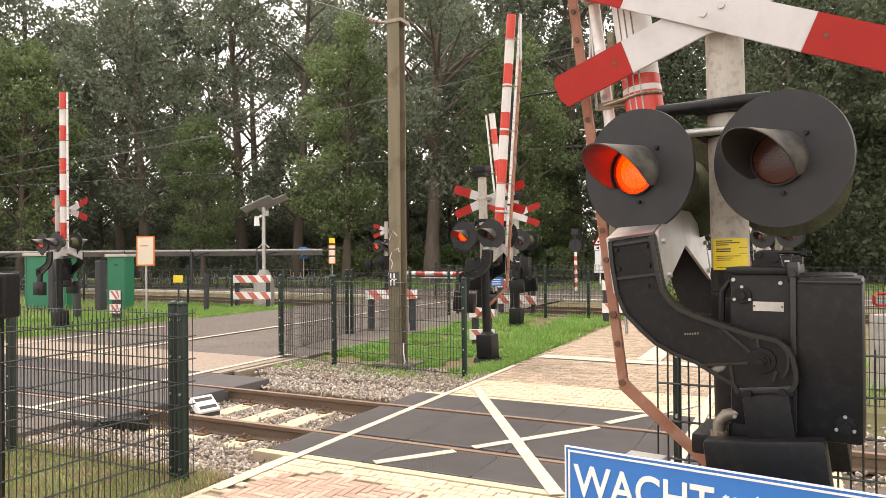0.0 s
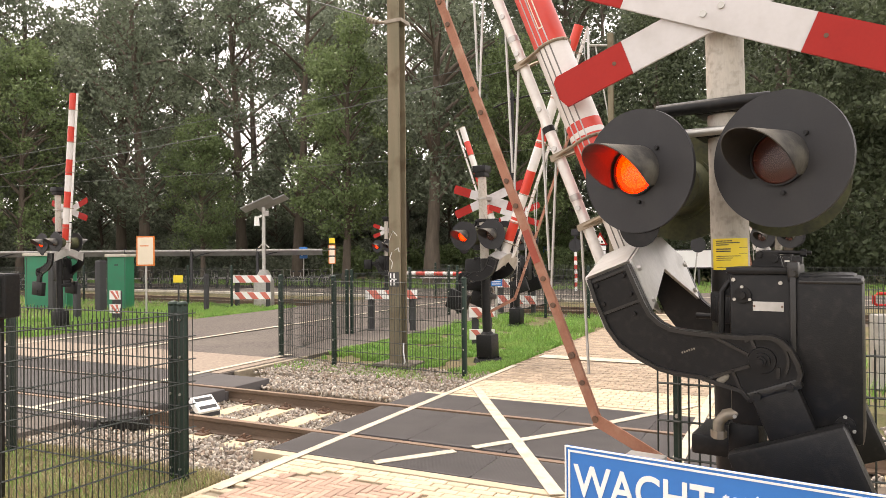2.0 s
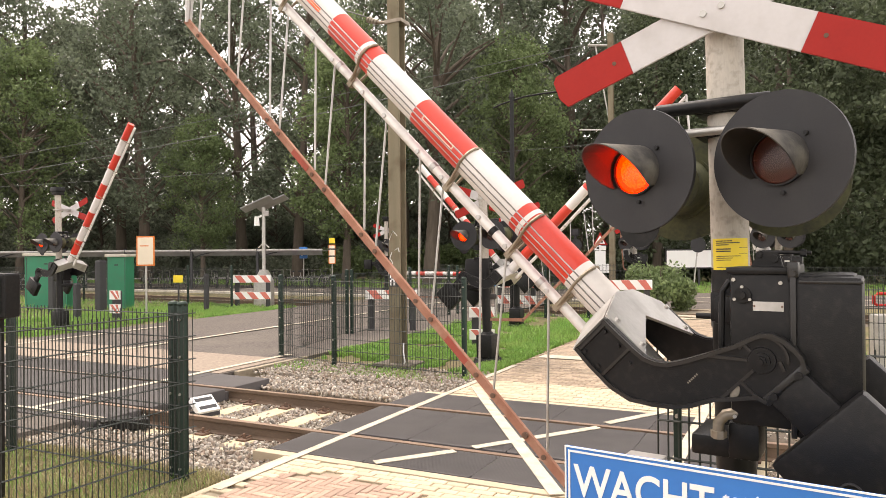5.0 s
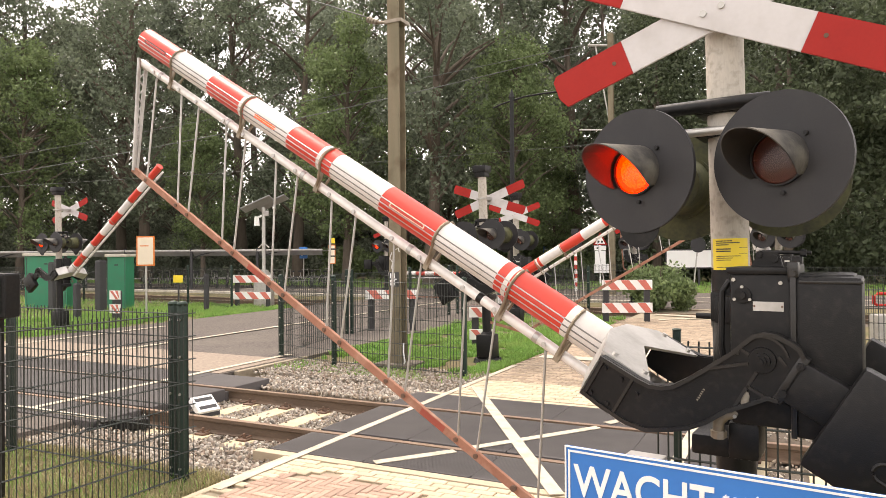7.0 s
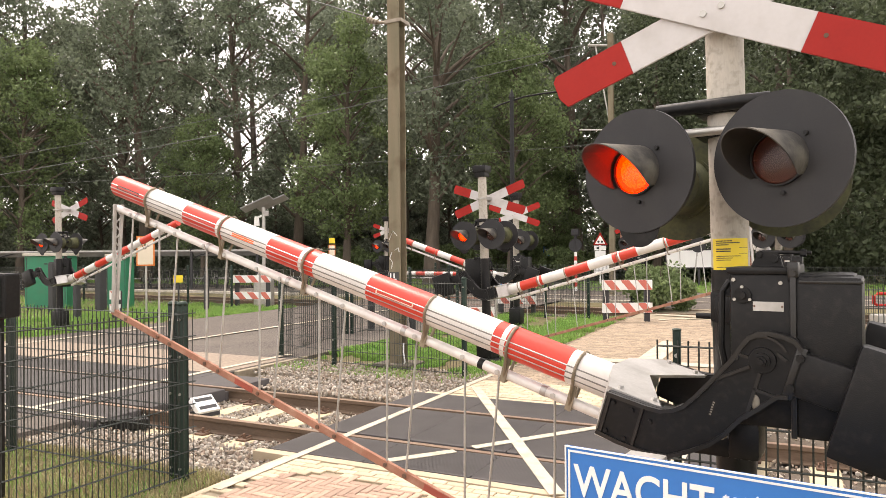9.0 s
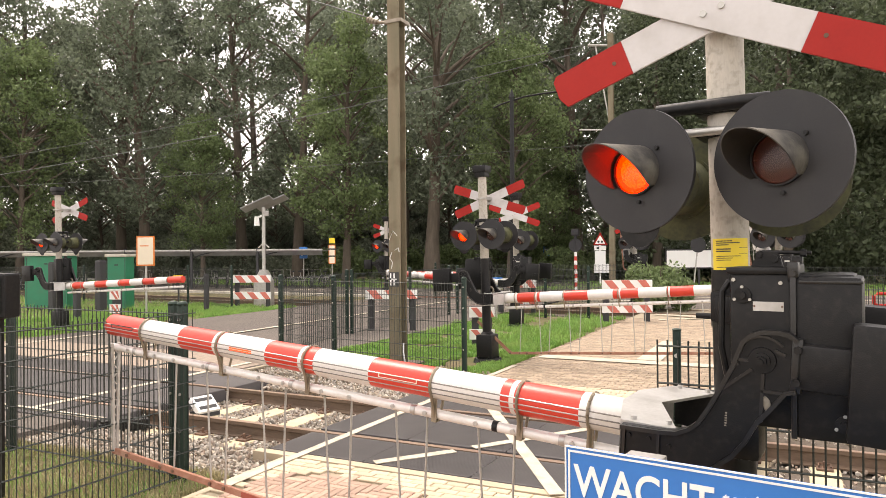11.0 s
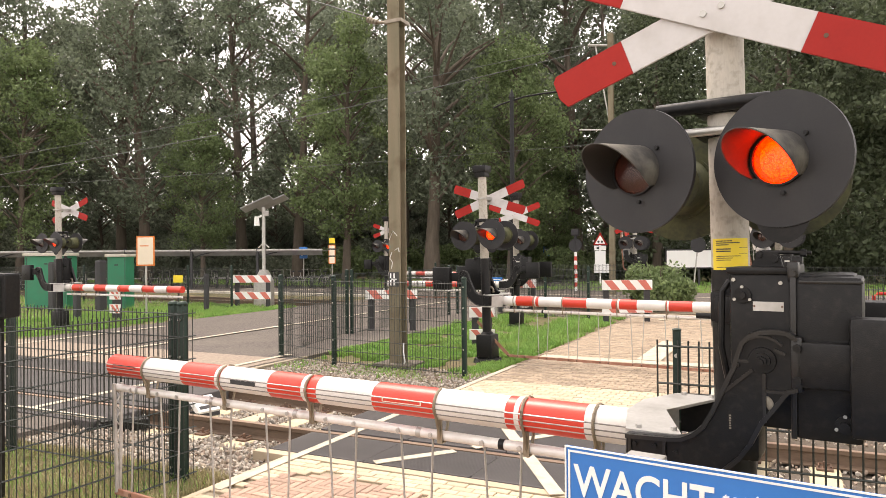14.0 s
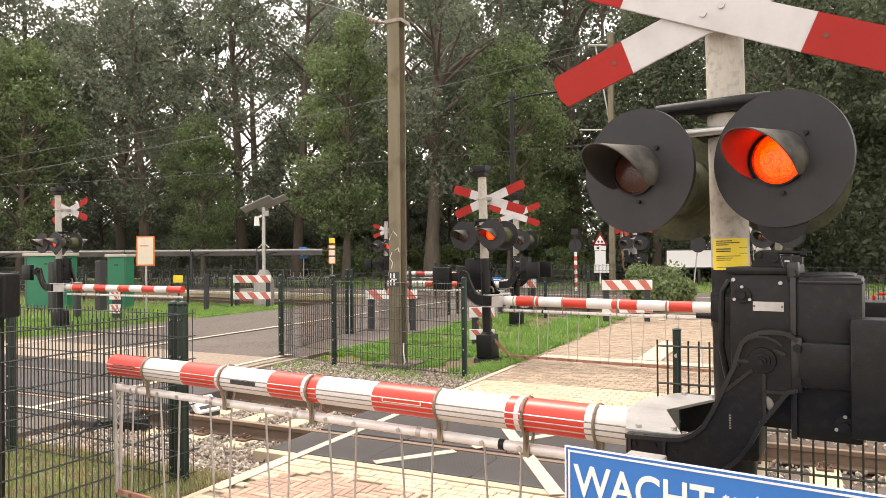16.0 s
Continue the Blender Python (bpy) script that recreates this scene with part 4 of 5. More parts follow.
wire((-6.4, 10.1, 5.84), (-14.4, 9.8, 9.3), 0.05, 0.012)
wire(along(-27, 33, 5.4), along(6.15, 30, 10.66), 0.15, 0.014)
wire(along(-27, 33, 4.75), along(6.15, 30, 10.4), 0.45, 0.02)
wire(along(-27, 36, 5.2), along(14, 32, 7.3), 0.2, 0.01)


# ---- far ground, second track, roads ----
slab("road_beyond", -80, 60, 26.4, 33.0, -0.3, -0.012, ASPHALT, "grey asphalt road running along the second track", "road")
slab("far_path", -4.2, -0.7, 24.0, 26.4, -0.3, -0.02, ASPHALT, "grey asphalt end of the cycle path", "path")
slab("far_road_strip", -15.6, -8.0, 20.0, 26.4, -0.3, -0.008, ASPHALT, "grey asphalt of the road crossing the second track", "road")
slab("far_kerb", -80, -15.6, 26.2, 26.38, -0.3, 0.05, CONCRETE, "pale kerb along the far road", "kerb", 0.01)
slab("far_kerb_right", -8.0, -4.2, 26.2, 26.38, -0.3, 0.05, CONCRETE, "pale kerb along the far road", "kerb", 0.01)
ballast_bed(20.9, 24.0, -80, 40, -0.13)
for y in (21.8, 23.25):
    rail(y)
stripe((-60, 29.6), (40, 29.6), 0.12)
stripe((-60, 26.9), (40, 26.9), 0.12)
stripe((-4.0, 11.97), (-1.9, 11.97), 0.34)
stripe((-2.19, 12.2), (-2.19, 14.9), 0.4)
stripe((-1.9, 12.0), (-0.8, 12.0), 0.34)
stripe((-3.2, 19.5), (-1.6, 21.2), 0.14)
stripe((-3.6, 21.2), (-0.8, 20.4), 0.2)
slab("kerb_road", -7.98, -7.88, 8.6, 10.4, -0.3, -0.004, JOINT, "pale concrete kerb of the road", "kerb", 0.01)
slab("kerb_road_far", -8.02, -7.9, 10.4, 19.5, -0.3, 0.0, FOOT, "dark weathered kerb of the road", "kerb", 0.01)
slab("brick_band", -15.5, -8.05, 8.34, 10.0, -0.28, 0.0, mat("beige_band", (0.31, 0.255, 0.205), (0.19, 0.155, 0.125), 16, 0.9, bump=0.6, fine=60, spec=0.15), "worn beige brick band in the road", "paving")


# ---- grass ----
def grass(name, areas, per, material, lo, hi, seed, label, fine=1.0):
    rng = random.Random(seed)
    vs, fs = [], []
    for x0, x1, y0, y1 in areas:
        for _ in range(int(per * (x1 - x0) * (y1 - y0))):
            x, y = rng.uniform(x0, x1), rng.uniform(y0, y1)
            if fine == 1.0 and noise.noise((x * 0.9, y * 0.9, seed)) < -0.2 + 0.3 * noise.noise((x * 4, y * 4, 9.0)):
                continue
            if fine == 1.0 and y < 10.25 + 0.55 * noise.noise((x * 1.1, 2.0, 5.0)) + 0.3 * noise.noise((x * 5, 2.0, 7.0)) - 0.04 * (x + 5.9) and rng.random() < 0.9:
                continue
            h = rng.uniform(lo, hi) * (0.75 + 0.7 * noise.noise((x * 0.5, y * 0.5, 3.1)) + 0.9 * max(0.0, noise.noise((x * 2.6, y * 2.6, 8.4))))
            a, w = rng.uniform(0, 6.28), rng.uniform(0.004, 0.0085) * fine
            lx, ly = rng.uniform(-0.5, 0.5) * h, rng.uniform(-0.5, 0.5) * h
            dx, dy = w * math.cos(a), w * math.sin(a)
            o = len(vs)
            vs += [(x - dx, y - dy, -0.07), (x + dx, y + dy, -0.07), (x + dx * 0.7 + lx * 0.35, y + dy * 0.7 + ly * 0.35, -0.06 + h * 0.6), (x - dx * 0.7 + lx * 0.35, y - dy * 0.7 + ly * 0.35, -0.06 + h * 0.6), (x + lx, y + ly, -0.06 + h)]
            fs += [(o, o + 1, o + 2, o + 3), (o + 3, o + 2, o + 4)]
    me = bpy.data.meshes.new(name)
    me.from_pydata(vs, [], fs)
    me.materials.append(material)
    return tagged(new(name, me), label, "grass", kind="stuff")


grass("verge_grass", [(-7.85, -4.25, 9.3, 14.0)], 7200, GRASS, 0.035, 0.105, 5, "fresh green verge grass with thin patches")
grass("verge_grass", [(-7.85, -4.2, 14.0, 20.2), (-20.5, -15.7, 9.4, 20.2)], 1300, GRASS, 0.07, 0.17, 6, "fresh green verge grass with thin patches")
grass("verge_grass", [(-34, -20.5, 12.0, 20.2), (-60, -15.7, 33.2, 44), (-12, 20, 33.2, 44), (-0.6, 8, 9.2, 14)], 120, GRASS, 0.1, 0.25, 8, "fresh green verge grass far off")
grass("dry_grass", [(-7.2, -4.3, 1.6, 4.6)], 8000, DRYGRASS, 0.015, 0.08, 7, "dry yellow-green grass beside the ballast", 0.55)
grass("green_tufts", [(-7.0, -4.35, 1.6, 4.45)], 750, GRASS, 0.03, 0.12, 12, "green grass tufts among dry grass", 0.6)

# ---- paving: every paver is a piece of its own ----
def paver_mesh(material, w, d):
    bm = B()
    a = [bm.verts.new((sx * (w / 2 - 0.003), sy * (d / 2 - 0.003), -0.05)) for sx, sy in ((-1, -1), (1, -1), (1, 1), (-1, 1))]
    b = [bm.verts.new((sx * (w / 2 - 0.003), sy * (d / 2 - 0.003), -0.005)) for sx, sy in ((-1, -1), (1, -1), (1, 1), (-1, 1))]
    c = [bm.verts.new((sx * (w / 2 - 0.008), sy * (d / 2 - 0.008), 0.0)) for sx, sy in ((-1, -1), (1, -1), (1, 1), (-1, 1))]
    for k in range(4):
        bm.faces.new((a[k - 1], a[k], b[k], b[k - 1]))
        bm.faces.new((b[k - 1], b[k], c[k], c[k - 1]))
    bm.faces.new(c)
    bmesh.ops.recalc_face_normals(bm, faces=bm.faces)
    return mesh_of("paver", bm, material)


def pave(name, places, material, label, joined=False, w=0.18, d=0.09):
    """places: x, y, turn in degrees. The first 300 nearest are parts, the rest one joined part."""
    rng = random.Random(len(places))
    ob = thing(name, pose(0, 0, 0), label, "paving", kind="structure")
    me = paver_mesh(material, w, d)
    places = sorted(places, key=lambda q: q[1])
    for x, y, a in ([] if joined else places[:300]):
        b = new("paver", me)
        b.parent = ob
        b.matrix_basis = pose(x, y, rng.uniform(-0.003, 0.003), rng.uniform(-0.6, 0.6), rng.uniform(-0.6, 0.6), a + rng.uniform(-0.6, 0.6))
    rest = places if joined else places[300:]
    if rest:
        base, tri = [v.co.copy() for v in me.vertices], [list(p.vertices) for p in me.polygons]
        vs, fs = [], []
        for x, y, a in rest:
            m = pose(x, y, rng.uniform(-0.003, 0.003), rng.uniform(-0.6, 0.6), rng.uniform(-0.6, 0.6), a)
            o = len(vs)
            vs += [(m @ c)[:] for c in base]
            fs += [[i + o for i in t] for t in tri]
        m2 = bpy.data.meshes.new("paver_field")
        m2.from_pydata(vs, [], fs)
        m2.materials.append(material)
        p = new("paver_field", m2)
        p.parent = ob
        tagged(p, label, kind="stuff")
    return ob


def rows_of(x0, x1, y0, y1, keep=lambda x, y: True, w=0.18, d=0.09):
    out = []
    for j in range(int((y1 - y0) / d)):
        for i in range(int((x1 - x0) / w) + 1):
            x, y = x0 + w / 2 + i * w - (w / 2 if j % 2 else 0), y0 + d / 2 + j * d
            if x0 - 0.01 < x < x1 + 0.01 and keep(x, y):
                out.append((x, y, 0))
    return out


def herringbone(x0, x1, y0, y1, keep, w=0.2, d=0.2 / 3):
    out = []
    for i in range(-2, int((y1 - y0) / d) + 2):
        for j in range(-int((y1 - y0) / w) - 2, int((x1 - x0) / w) + 2):
            for du, dv, a in ((w / 2, d / 2, 0), (d / 2, d + w / 2, 90)):
                x, y = x0 + i * d + j * 2 * w + du, y0 + i * d + dv
                if x0 < x < x1 and y0 < y < y1 and keep(x, y):
                    out.append((x, y, a))
    return out


# red field inside a pale border whose edge runs askew
def in_red(x, y):
    return x > -3.98 and y < 4.93 - 0.19 * (x + 3.4) and y < 4.55 + 0.75 * (x + 4.05)


pave("pale_pavers", rows_of(-4.04, -0.75, 3.9, 5.2, lambda x, y: not in_red(x, y)), PALE, "pale cream pavers along the crossing")
pave("red_pavers", herringbone(-4.1, -1.5, 3.9, 5.15, in_red), BRICK, "red herringbone brick pavers of the path", w=0.2, d=0.2 / 3)
pave("far_pale_pavers", rows_of(-4.04, -0.75, 8.44, 9.55), PALE, "pale cream pavers along the crossing")
pave("far_pavers", rows_of(-4.04, -0.75, 9.55, 20.0), GRIT, "worn gritty brown brick pavers of the path", joined=True)
pave("path_pavers", herringbone(-4.04, -0.75, -5.9, 3.88, lambda x, y: True), BRICK, "red herringbone brick pavers of the path", joined=True, w=0.2, d=0.2 / 3)


# ---- boards, signs, cabinets ----
def striped_board(x, y, w, heights, turn=0, h=0.26, label="red and white striped warning board on two dark posts", flip=1):
    ob = thing("warning_board", pose(x, y, -0.05, 0, 0, turn), label, "barrier board", "striped boards")
    for px in (-w / 2 + 0.12, w / 2 - 0.12):
        part("post", box(B(), px - 0.07, px + 0.07, 0.03, 0.15, 0, max(heights) + h / 2 - 0.02, bevel=0.012), DARK, ob, "dark weathered post", smooth=False)
    for z in heights:
        pl = part("plank", box(B(), -w / 2, w / 2, -0.02, 0.02, z - h / 2, z + h / 2, bevel=0.004), SIGNWHITE, ob, "white plank", smooth=False)
        n = max(2, round(w / 0.42))
        for i in range(n):
            a = -w / 2 + (i + 0.1) * w / n
            s = w / n * 0.5
            bm = B()
            k = h * 0.8 * flip
            pts = [(a + max(k, 0), z - h / 2 + 0.005), (a + s + max(k, 0), z - h / 2 + 0.005), (a + s + max(-k, 0), z + h / 2 - 0.005), (a + max(-k, 0), z + h / 2 - 0.005)]
            pts = [(min(max(u, -w / 2 + 0.004), w / 2 - 0.004), v) for u, v in pts]
            prism(bm, pts, "y", -0.025, -0.0205)
            part("red_stripe", bm, FADED, pl, "faded red reflective stripe", smooth=False)
    return ob


striped_board(-17.4, 19.7, 1.35, (1.02, 0.42), 26)
striped_board(-3.9, 18.8, 1.32, (1.02, 0.42), 26)
striped_board(*along(-1.25, 17.0)[:2], 1.25, (0.91,), 24, h=0.22)
striped_board(*along(0.76, 14.0)[:2], 0.5, (0.72, 0.28), 26, h=0.2)
striped_board(-7.6, 20.4, 1.3, (0.95, 0.45), 0)
striped_board(-17.68, 14.2, 0.36, (0.75, 0.35), 10)
striped_board(-1.2, 18.6, 1.3, (1.0, 0.5), 30)


def plate_sign(name, x, y, z0, z1, w, face, label, category, border=None, post=STEEL, turn=26, r=0.03):
    ob = thing(name, pose(x, y, -0.05, 0, 0, turn), label, category)
    part("post", rod(B(), (0, 0.03, 0), (0, 0.03, z1), r, seg=12), post, ob)
    pl = part("panel", box(B(), -w / 2, w / 2, -0.025, 0.0, z0, z1, bevel=0.004), border or face, ob, smooth=False)
    if border:
        part("face", box(B(), -w / 2 + 0.04, w / 2 - 0.04, -0.03, -0.0255, z0 + 0.04, z1 - 0.04), face, pl, smooth=False)
    return ob, pl


s, p = plate_sign("notice_sign", -17.6, 15.23, 1.58, 2.48, 0.55, CREAM, "cream notice panel with orange-red frame on a grey post", "sign", border=ORANGE)
part("bar", box(B(), -0.16, 0.1, -0.034, -0.0305, 2.17, 2.2), ORANGE, p, smooth=False)
q = along(-5.5, 35)
s, p = plate_sign("bus_stop_sign", q.x, q.y, 1.4, 2.35, 0.34, CREAM, "orange and cream bus stop sign on a thin post", "sign", border=ORANGE)
part("top_plate", box(B(), -0.14, 0.14, -0.03, 0.0, 2.42, 2.68), YELLOW, s, "yellow top plate", smooth=False)
for z in (1.75, 2.1):
    part("bar", box(B(), -0.17, 0.17, -0.034, -0.0305, z, z + 0.07), PRINT, p, smooth=False)


def text_mesh(body, size, m, material, parent, name="lettering", label="", extrude=0.002, bold=0.0):
    cu = bpy.data.curves.new(name, "FONT")
    cu.body, cu.size, cu.extrude, cu.align_x = body, size, extrude, "LEFT"
    cu.offset = bold
    tmp = bpy.data.objects.new(name, cu)
    scene.collection.objects.link(tmp)
    bpy.context.view_layer.update()
    me = bpy.data.meshes.new_from_object(tmp.evaluated_get(bpy.context.evaluated_depsgraph_get()))
    bpy.data.objects.remove(tmp)
    bpy.data.curves.remove(cu)
    me.materials.clear()
    me.materials.append(material)
    ob = new(name, me)
    ob.parent, ob.matrix_basis = parent, m
    if label:
        tagged(ob, label)
    return ob


for u, d in ((-7.9, 40), (7.3, 50)):
    q = along(u, d)
    s, p = plate_sign("parking_sign", q.x, q.y, 1.65, 2.3, 0.45, BLUE, "blue parking sign with a white letter on a post", "sign")
    text_mesh("P", 0.5, pose(-0.14, -0.028, 1.8, 90, 0, 0), SIGNWHITE, p)

# warning triangle over a white plate, on a white post
q = along(8.9, 40)
ob = thing("warning_sign", pose(q.x, q.y, -0.05, 0, 0, 26), "red-edged triangular bicycle warning sign on a white post", "sign")
part("post", rod(B(), (0, 0.04, 0), (0, 0.04, 2.4), 0.05, seg=12), SIGNWHITE, ob)
tri = part("triangle", prism(B(), [(-0.42, 2.28), (0.42, 2.28), (0.0, 3.0)], "y", -0.02, 0.0), BUCKRED, ob, smooth=False)
part("face", prism(B(), [(-0.29, 2.35), (0.29, 2.35), (0.0, 2.84)], "y", -0.026, -0.0205), SIGNWHITE, tri, smooth=False)
for u in (-0.1, 0.1):
    part("bicycle_wheel", rod(B(), (u, -0.0265, 2.47), (u, -0.03, 2.47), 0.065, seg=16), PRINT, tri)
ap = part("arrow_plate", box(B(), -0.33, 0.33, -0.02, 0.0, 1.98, 2.24), SIGNWHITE, ob, smooth=False)
for u in (-0.16, 0.16):
    part("arrow", prism(B(), [(u - 0.1, 2.11), (u + (0.1 if u < 0 else -0.1), 2.02), (u + (0.1 if u < 0 else -0.1), 2.2)], "y", -0.026, -0.0205), PRINT, ap, smooth=False)
part("white_panel", box(B(), -0.3, 0.3, -0.06, 0.06, 0.9, 1.95, bevel=0.02), SIGNWHITE, ob, smooth=False)
part("white_box", box(B(), -0.35, 0.75, -0.1, 0.1, 0.7, 1.2, bevel=0.02), SIGNWHITE, ob, smooth=False)

# banded pole with a lamp back
q = along(6.1, 32.5)
ob = thing("banded_pole", pose(q.x, q.y, -0.05), "red and white banded signal pole with a dark lamp", "signal pole")
for i in range(9):
    part("band", rod(B(), (0, 0, 0.1 + i * 0.2), (0, 0, 0.3 + i * 0.2), 0.07, seg=14), RED if i % 2 else SIGNWHITE, ob)
bm = rod(B(), (0, -0.05, 2.2), (0, 0.05, 2.2), 0.3, seg=24)
rod(bm, (0, 0, 1.9), (0, 0, 2.75), 0.06, seg=12)
box(bm, -0.17, 0.17, -0.1, 0.1, 2.65, 2.95, bevel=0.02)
part("lamp", bm, DISC, ob, "dark round lamp seen from behind")

# round sign seen from behind, notice boards, white van
q = along(12.6, 35)
ob = thing("round_sign", pose(q.x, q.y, -0.05, 0, 0, 26), "grey back of a round sign on a leaning post", "sign")
part("post", rod(B(), (-0.2, 0, 0), (0.06, 0, 2.5), 0.035, seg=10), STEEL, ob)
part("disc", rod(B(), (0.03, -0.03, 2.2), (0.03, -0.05, 2.2), 0.38, seg=28), DISC, ob)
for u, w in ((12.9, 1.75), (14.15, 0.75)):
    q = along(u, 38)
    ob = thing("notice_board", pose(q.x, q.y, -0.05, 0, 0, 26), "white notice board in a dark frame on posts", "notice board", "notice boards")
    fr = part("frame", box(B(), -w / 2 - 0.05, w / 2 + 0.05, -0.03, 0.03, 0.95, 2.0, bevel=0.01), DARK, ob, smooth=False)
    part("panel", box(B(), -w / 2, w / 2, -0.04, -0.031, 1.02, 1.93), SIGNWHITE, fr, smooth=False)
    for px in (-w / 2, w / 2):
        part("post", box(B(), px - 0.05, px + 0.05, 0.031, 0.1, 0, 2.0), DARK, ob, smooth=False)


# ---- street lamps ----
def street_lamp(x, y, h, turn=0):
    ob = thing("street_lamp", pose(x, y, -0.05, 0, 0, turn), "slim black street lamp with curved arm", "street lamp")
    part("column", rod(rod(B(), (0, 0, 0), (0, 0, 2.2), 0.1, 0.09, seg=16), (0, 0, 2.2), (0, 0, h), 0.08, 0.06, seg=16), BLACK, ob)
    part("finial", rod(B(), (0, 0, h), (0, 0, h + 0.25), 0.09, 0.01, seg=12), BLACK, ob)
    part("arm", pipe(B(), [(0, 0, h - 0.1), (0.4, 0, h + 0.02), (0.9, 0, h + 0.1), (1.6, 0, h + 0.18)], 0.03, 8), BLACK, ob)
    part("head", box(B(), 1.5, 2.1, -0.1, 0.1, h + 0.13, h + 0.24, bevel=0.03), DISC, ob)
    part("stay", pipe(B(), [(0, 0, h - 0.1), (-0.3, 0, h - 0.2), (-0.55, 0, h - 0.32)], 0.025, 8), BLACK, ob)
    return ob


street_lamp(-7.5, 19.9, 6.55, 26)
for u in (-22.5, -6.3):
    q = along(u, 62)
    ob = thing("park_lamp", pose(q.x, q.y, -0.05), "slim dark park lamp with a pale head among trees", "street lamp", "park lamps")
    part("column", rod(B(), (0, 0, 0), (0, 0, 3.4), 0.06, seg=10), BLACK, ob)
    part("head", rod(B(), (0, 0, 3.4), (0, 0, 3.75), 0.12, 0.28, seg=12), DISC, ob)

# solar mast
ob = thing("solar_mast", pose(-18.13, 21.2, -0.1, 0, 0, 26), "grey solar camera mast on a pale sheet-metal base", "solar mast")
part("base", prism(prism(B(), [(-0.32, 0), (0.32, 0), (0.32, 0.95), (-0.32, 0.95)], "y", -0.32, 0.32, 0.02), [(-0.32, 0.951), (0.32, 0.951), (0.1, 1.35), (-0.1, 1.35)], "y", -0.26, 0.26), ALU, ob, "pale sheet-metal base", smooth=False)
part("column", rod(B(), (0, 0, 1.2), (0, 0, 3.75), 0.07, seg=14), STEEL, ob)
for k in (-0.34, 0.34):
    m = Matrix.Translation((0.05 + k * 0.6, k * 1.0, 3.9 + k * 0.12)) @ pose(0, 0, 0, -13, -24, 0)
    part("solar_panel", box(B(), -0.6, 0.6, -0.3, 0.3, -0.02, 0.02, m=m), ROOF, ob, "grey solar panel", smooth=False)
bm = rod(B(), (-0.25, -0.05, 3.05), (-0.25, -0.05, 3.4), 0.11, 0.08, seg=14)
rod(bm, (-0.25, -0.05, 3.35), (0, 0, 3.45), 0.04, seg=8)
part("camera_unit", bm, SIGNWHITE, ob, "white dome camera")
part("bracket", pipe(B(), [(-0.2, 0, 2.2), (0, 0, 2.4), (0.2, 0, 2.2)], 0.03, 8), STEEL, ob)
part("switch_box", box(B(), 0.04, 0.2, -0.06, 0.06, 3.42, 3.62, bevel=0.01), ALU, ob, smooth=False)


# green cabinets
def cabinet(x, y, w, h):
    ob = thing("street_cabinet", pose(x, y, -0.05, 0, 0, 27), "bright green street cabinet with a pale lid", "cabinet", "green cabinets")
    part("body", box(B(), -w / 2, w / 2, -0.35, 0.35, 0.05, h, bevel=0.015), BIN, ob, smooth=False)
    part("lid", box(B(), -w / 2 - 0.05, w / 2 + 0.05, -0.42, 0.42, h, h + 0.1, bevel=0.02), CONCRETE, ob, "pale weathered lid", smooth=False)
    part("handle", box(B(), -0.06, 0.06, -0.37, -0.351, h - 0.3, h - 0.26), DARK, ob)
    for k in (-0.45, 0.45):
        part("door_seam", box(B(), k * w - 0.008, k * w + 0.008, -0.356, -0.3505, 0.1, h - 0.05), DARK, ob, smooth=False)
    part("plinth", box(B(), -w / 2 + 0.05, w / 2 - 0.05, -0.3, 0.3, -0.05, 0.06), DARK, ob, smooth=False)
    return ob


cabinet(-21.3, 17.35, 0.66, 1.85)
cabinet(-24.0, 16.6, 1.5, 1.9)
# The third one stands in for a slim green fence post.
for x, y, h, w in ((-20.6, 16.0, 1.75, 0.13), (-22.0, 15.3, 1.7, 0.12), (-17.8, 17.9, 1.25, 0.07), (-18.8, 13.8, 1.1, 0.08)):
    ob = thing("timber_post", pose(x, y, -0.08), "dark weathered square post in the grass", "post", "timber posts")
    part("shaft", box(B(), -w, w, -w, w, 0, h, bevel=0.03), DARK, ob, smooth=False)
    part("cap", box(B(), 0.02 - w, w - 0.02, 0.02 - w, w - 0.02, h, h + 0.03, bevel=0.012), DARK, ob, smooth=False)
s, p = plate_sign("yellow_sign", -19.0, 17.8, 0.95, 1.2, 0.32, YELLOW, "small blank yellow plate on a dark post", "sign", post=DARK)
# dark cabinet behind the fence by the road
ob = thing("relay_box", pose(*along(-3.46, 5.5)[:2], -0.05, 0, 0, 24), "dark brown relay box on a post behind the fence", "cabinet")
part("body", box(B(), -0.11, 0.11, -0.1, 0.1, 1.42, 1.77, bevel=0.02), BLACK, ob, smooth=False)
part("door", box(B(), -0.085, 0.085, -0.11, -0.101, 1.46, 1.73, bevel=0.004), BLACK, ob, smooth=False)
part("post", box(B(), -0.025, 0.025, -0.025, 0.025, 0, 1.42), BLACK, ob, smooth=False)

# blue plate by the verge fence
s, p = plate_sign("blue_plate", *along(1.5, 20)[:2], 0.95, 1.2, 0.34, BLUE, "small blue plate with white bars by the fence", "sign")
for z in (1.01, 1.075, 1.14):
    part("bar", box(B(), -0.12, 0.12, -0.029, -0.0255, z - 0.013, z + 0.013), SIGNWHITE, p, smooth=False)


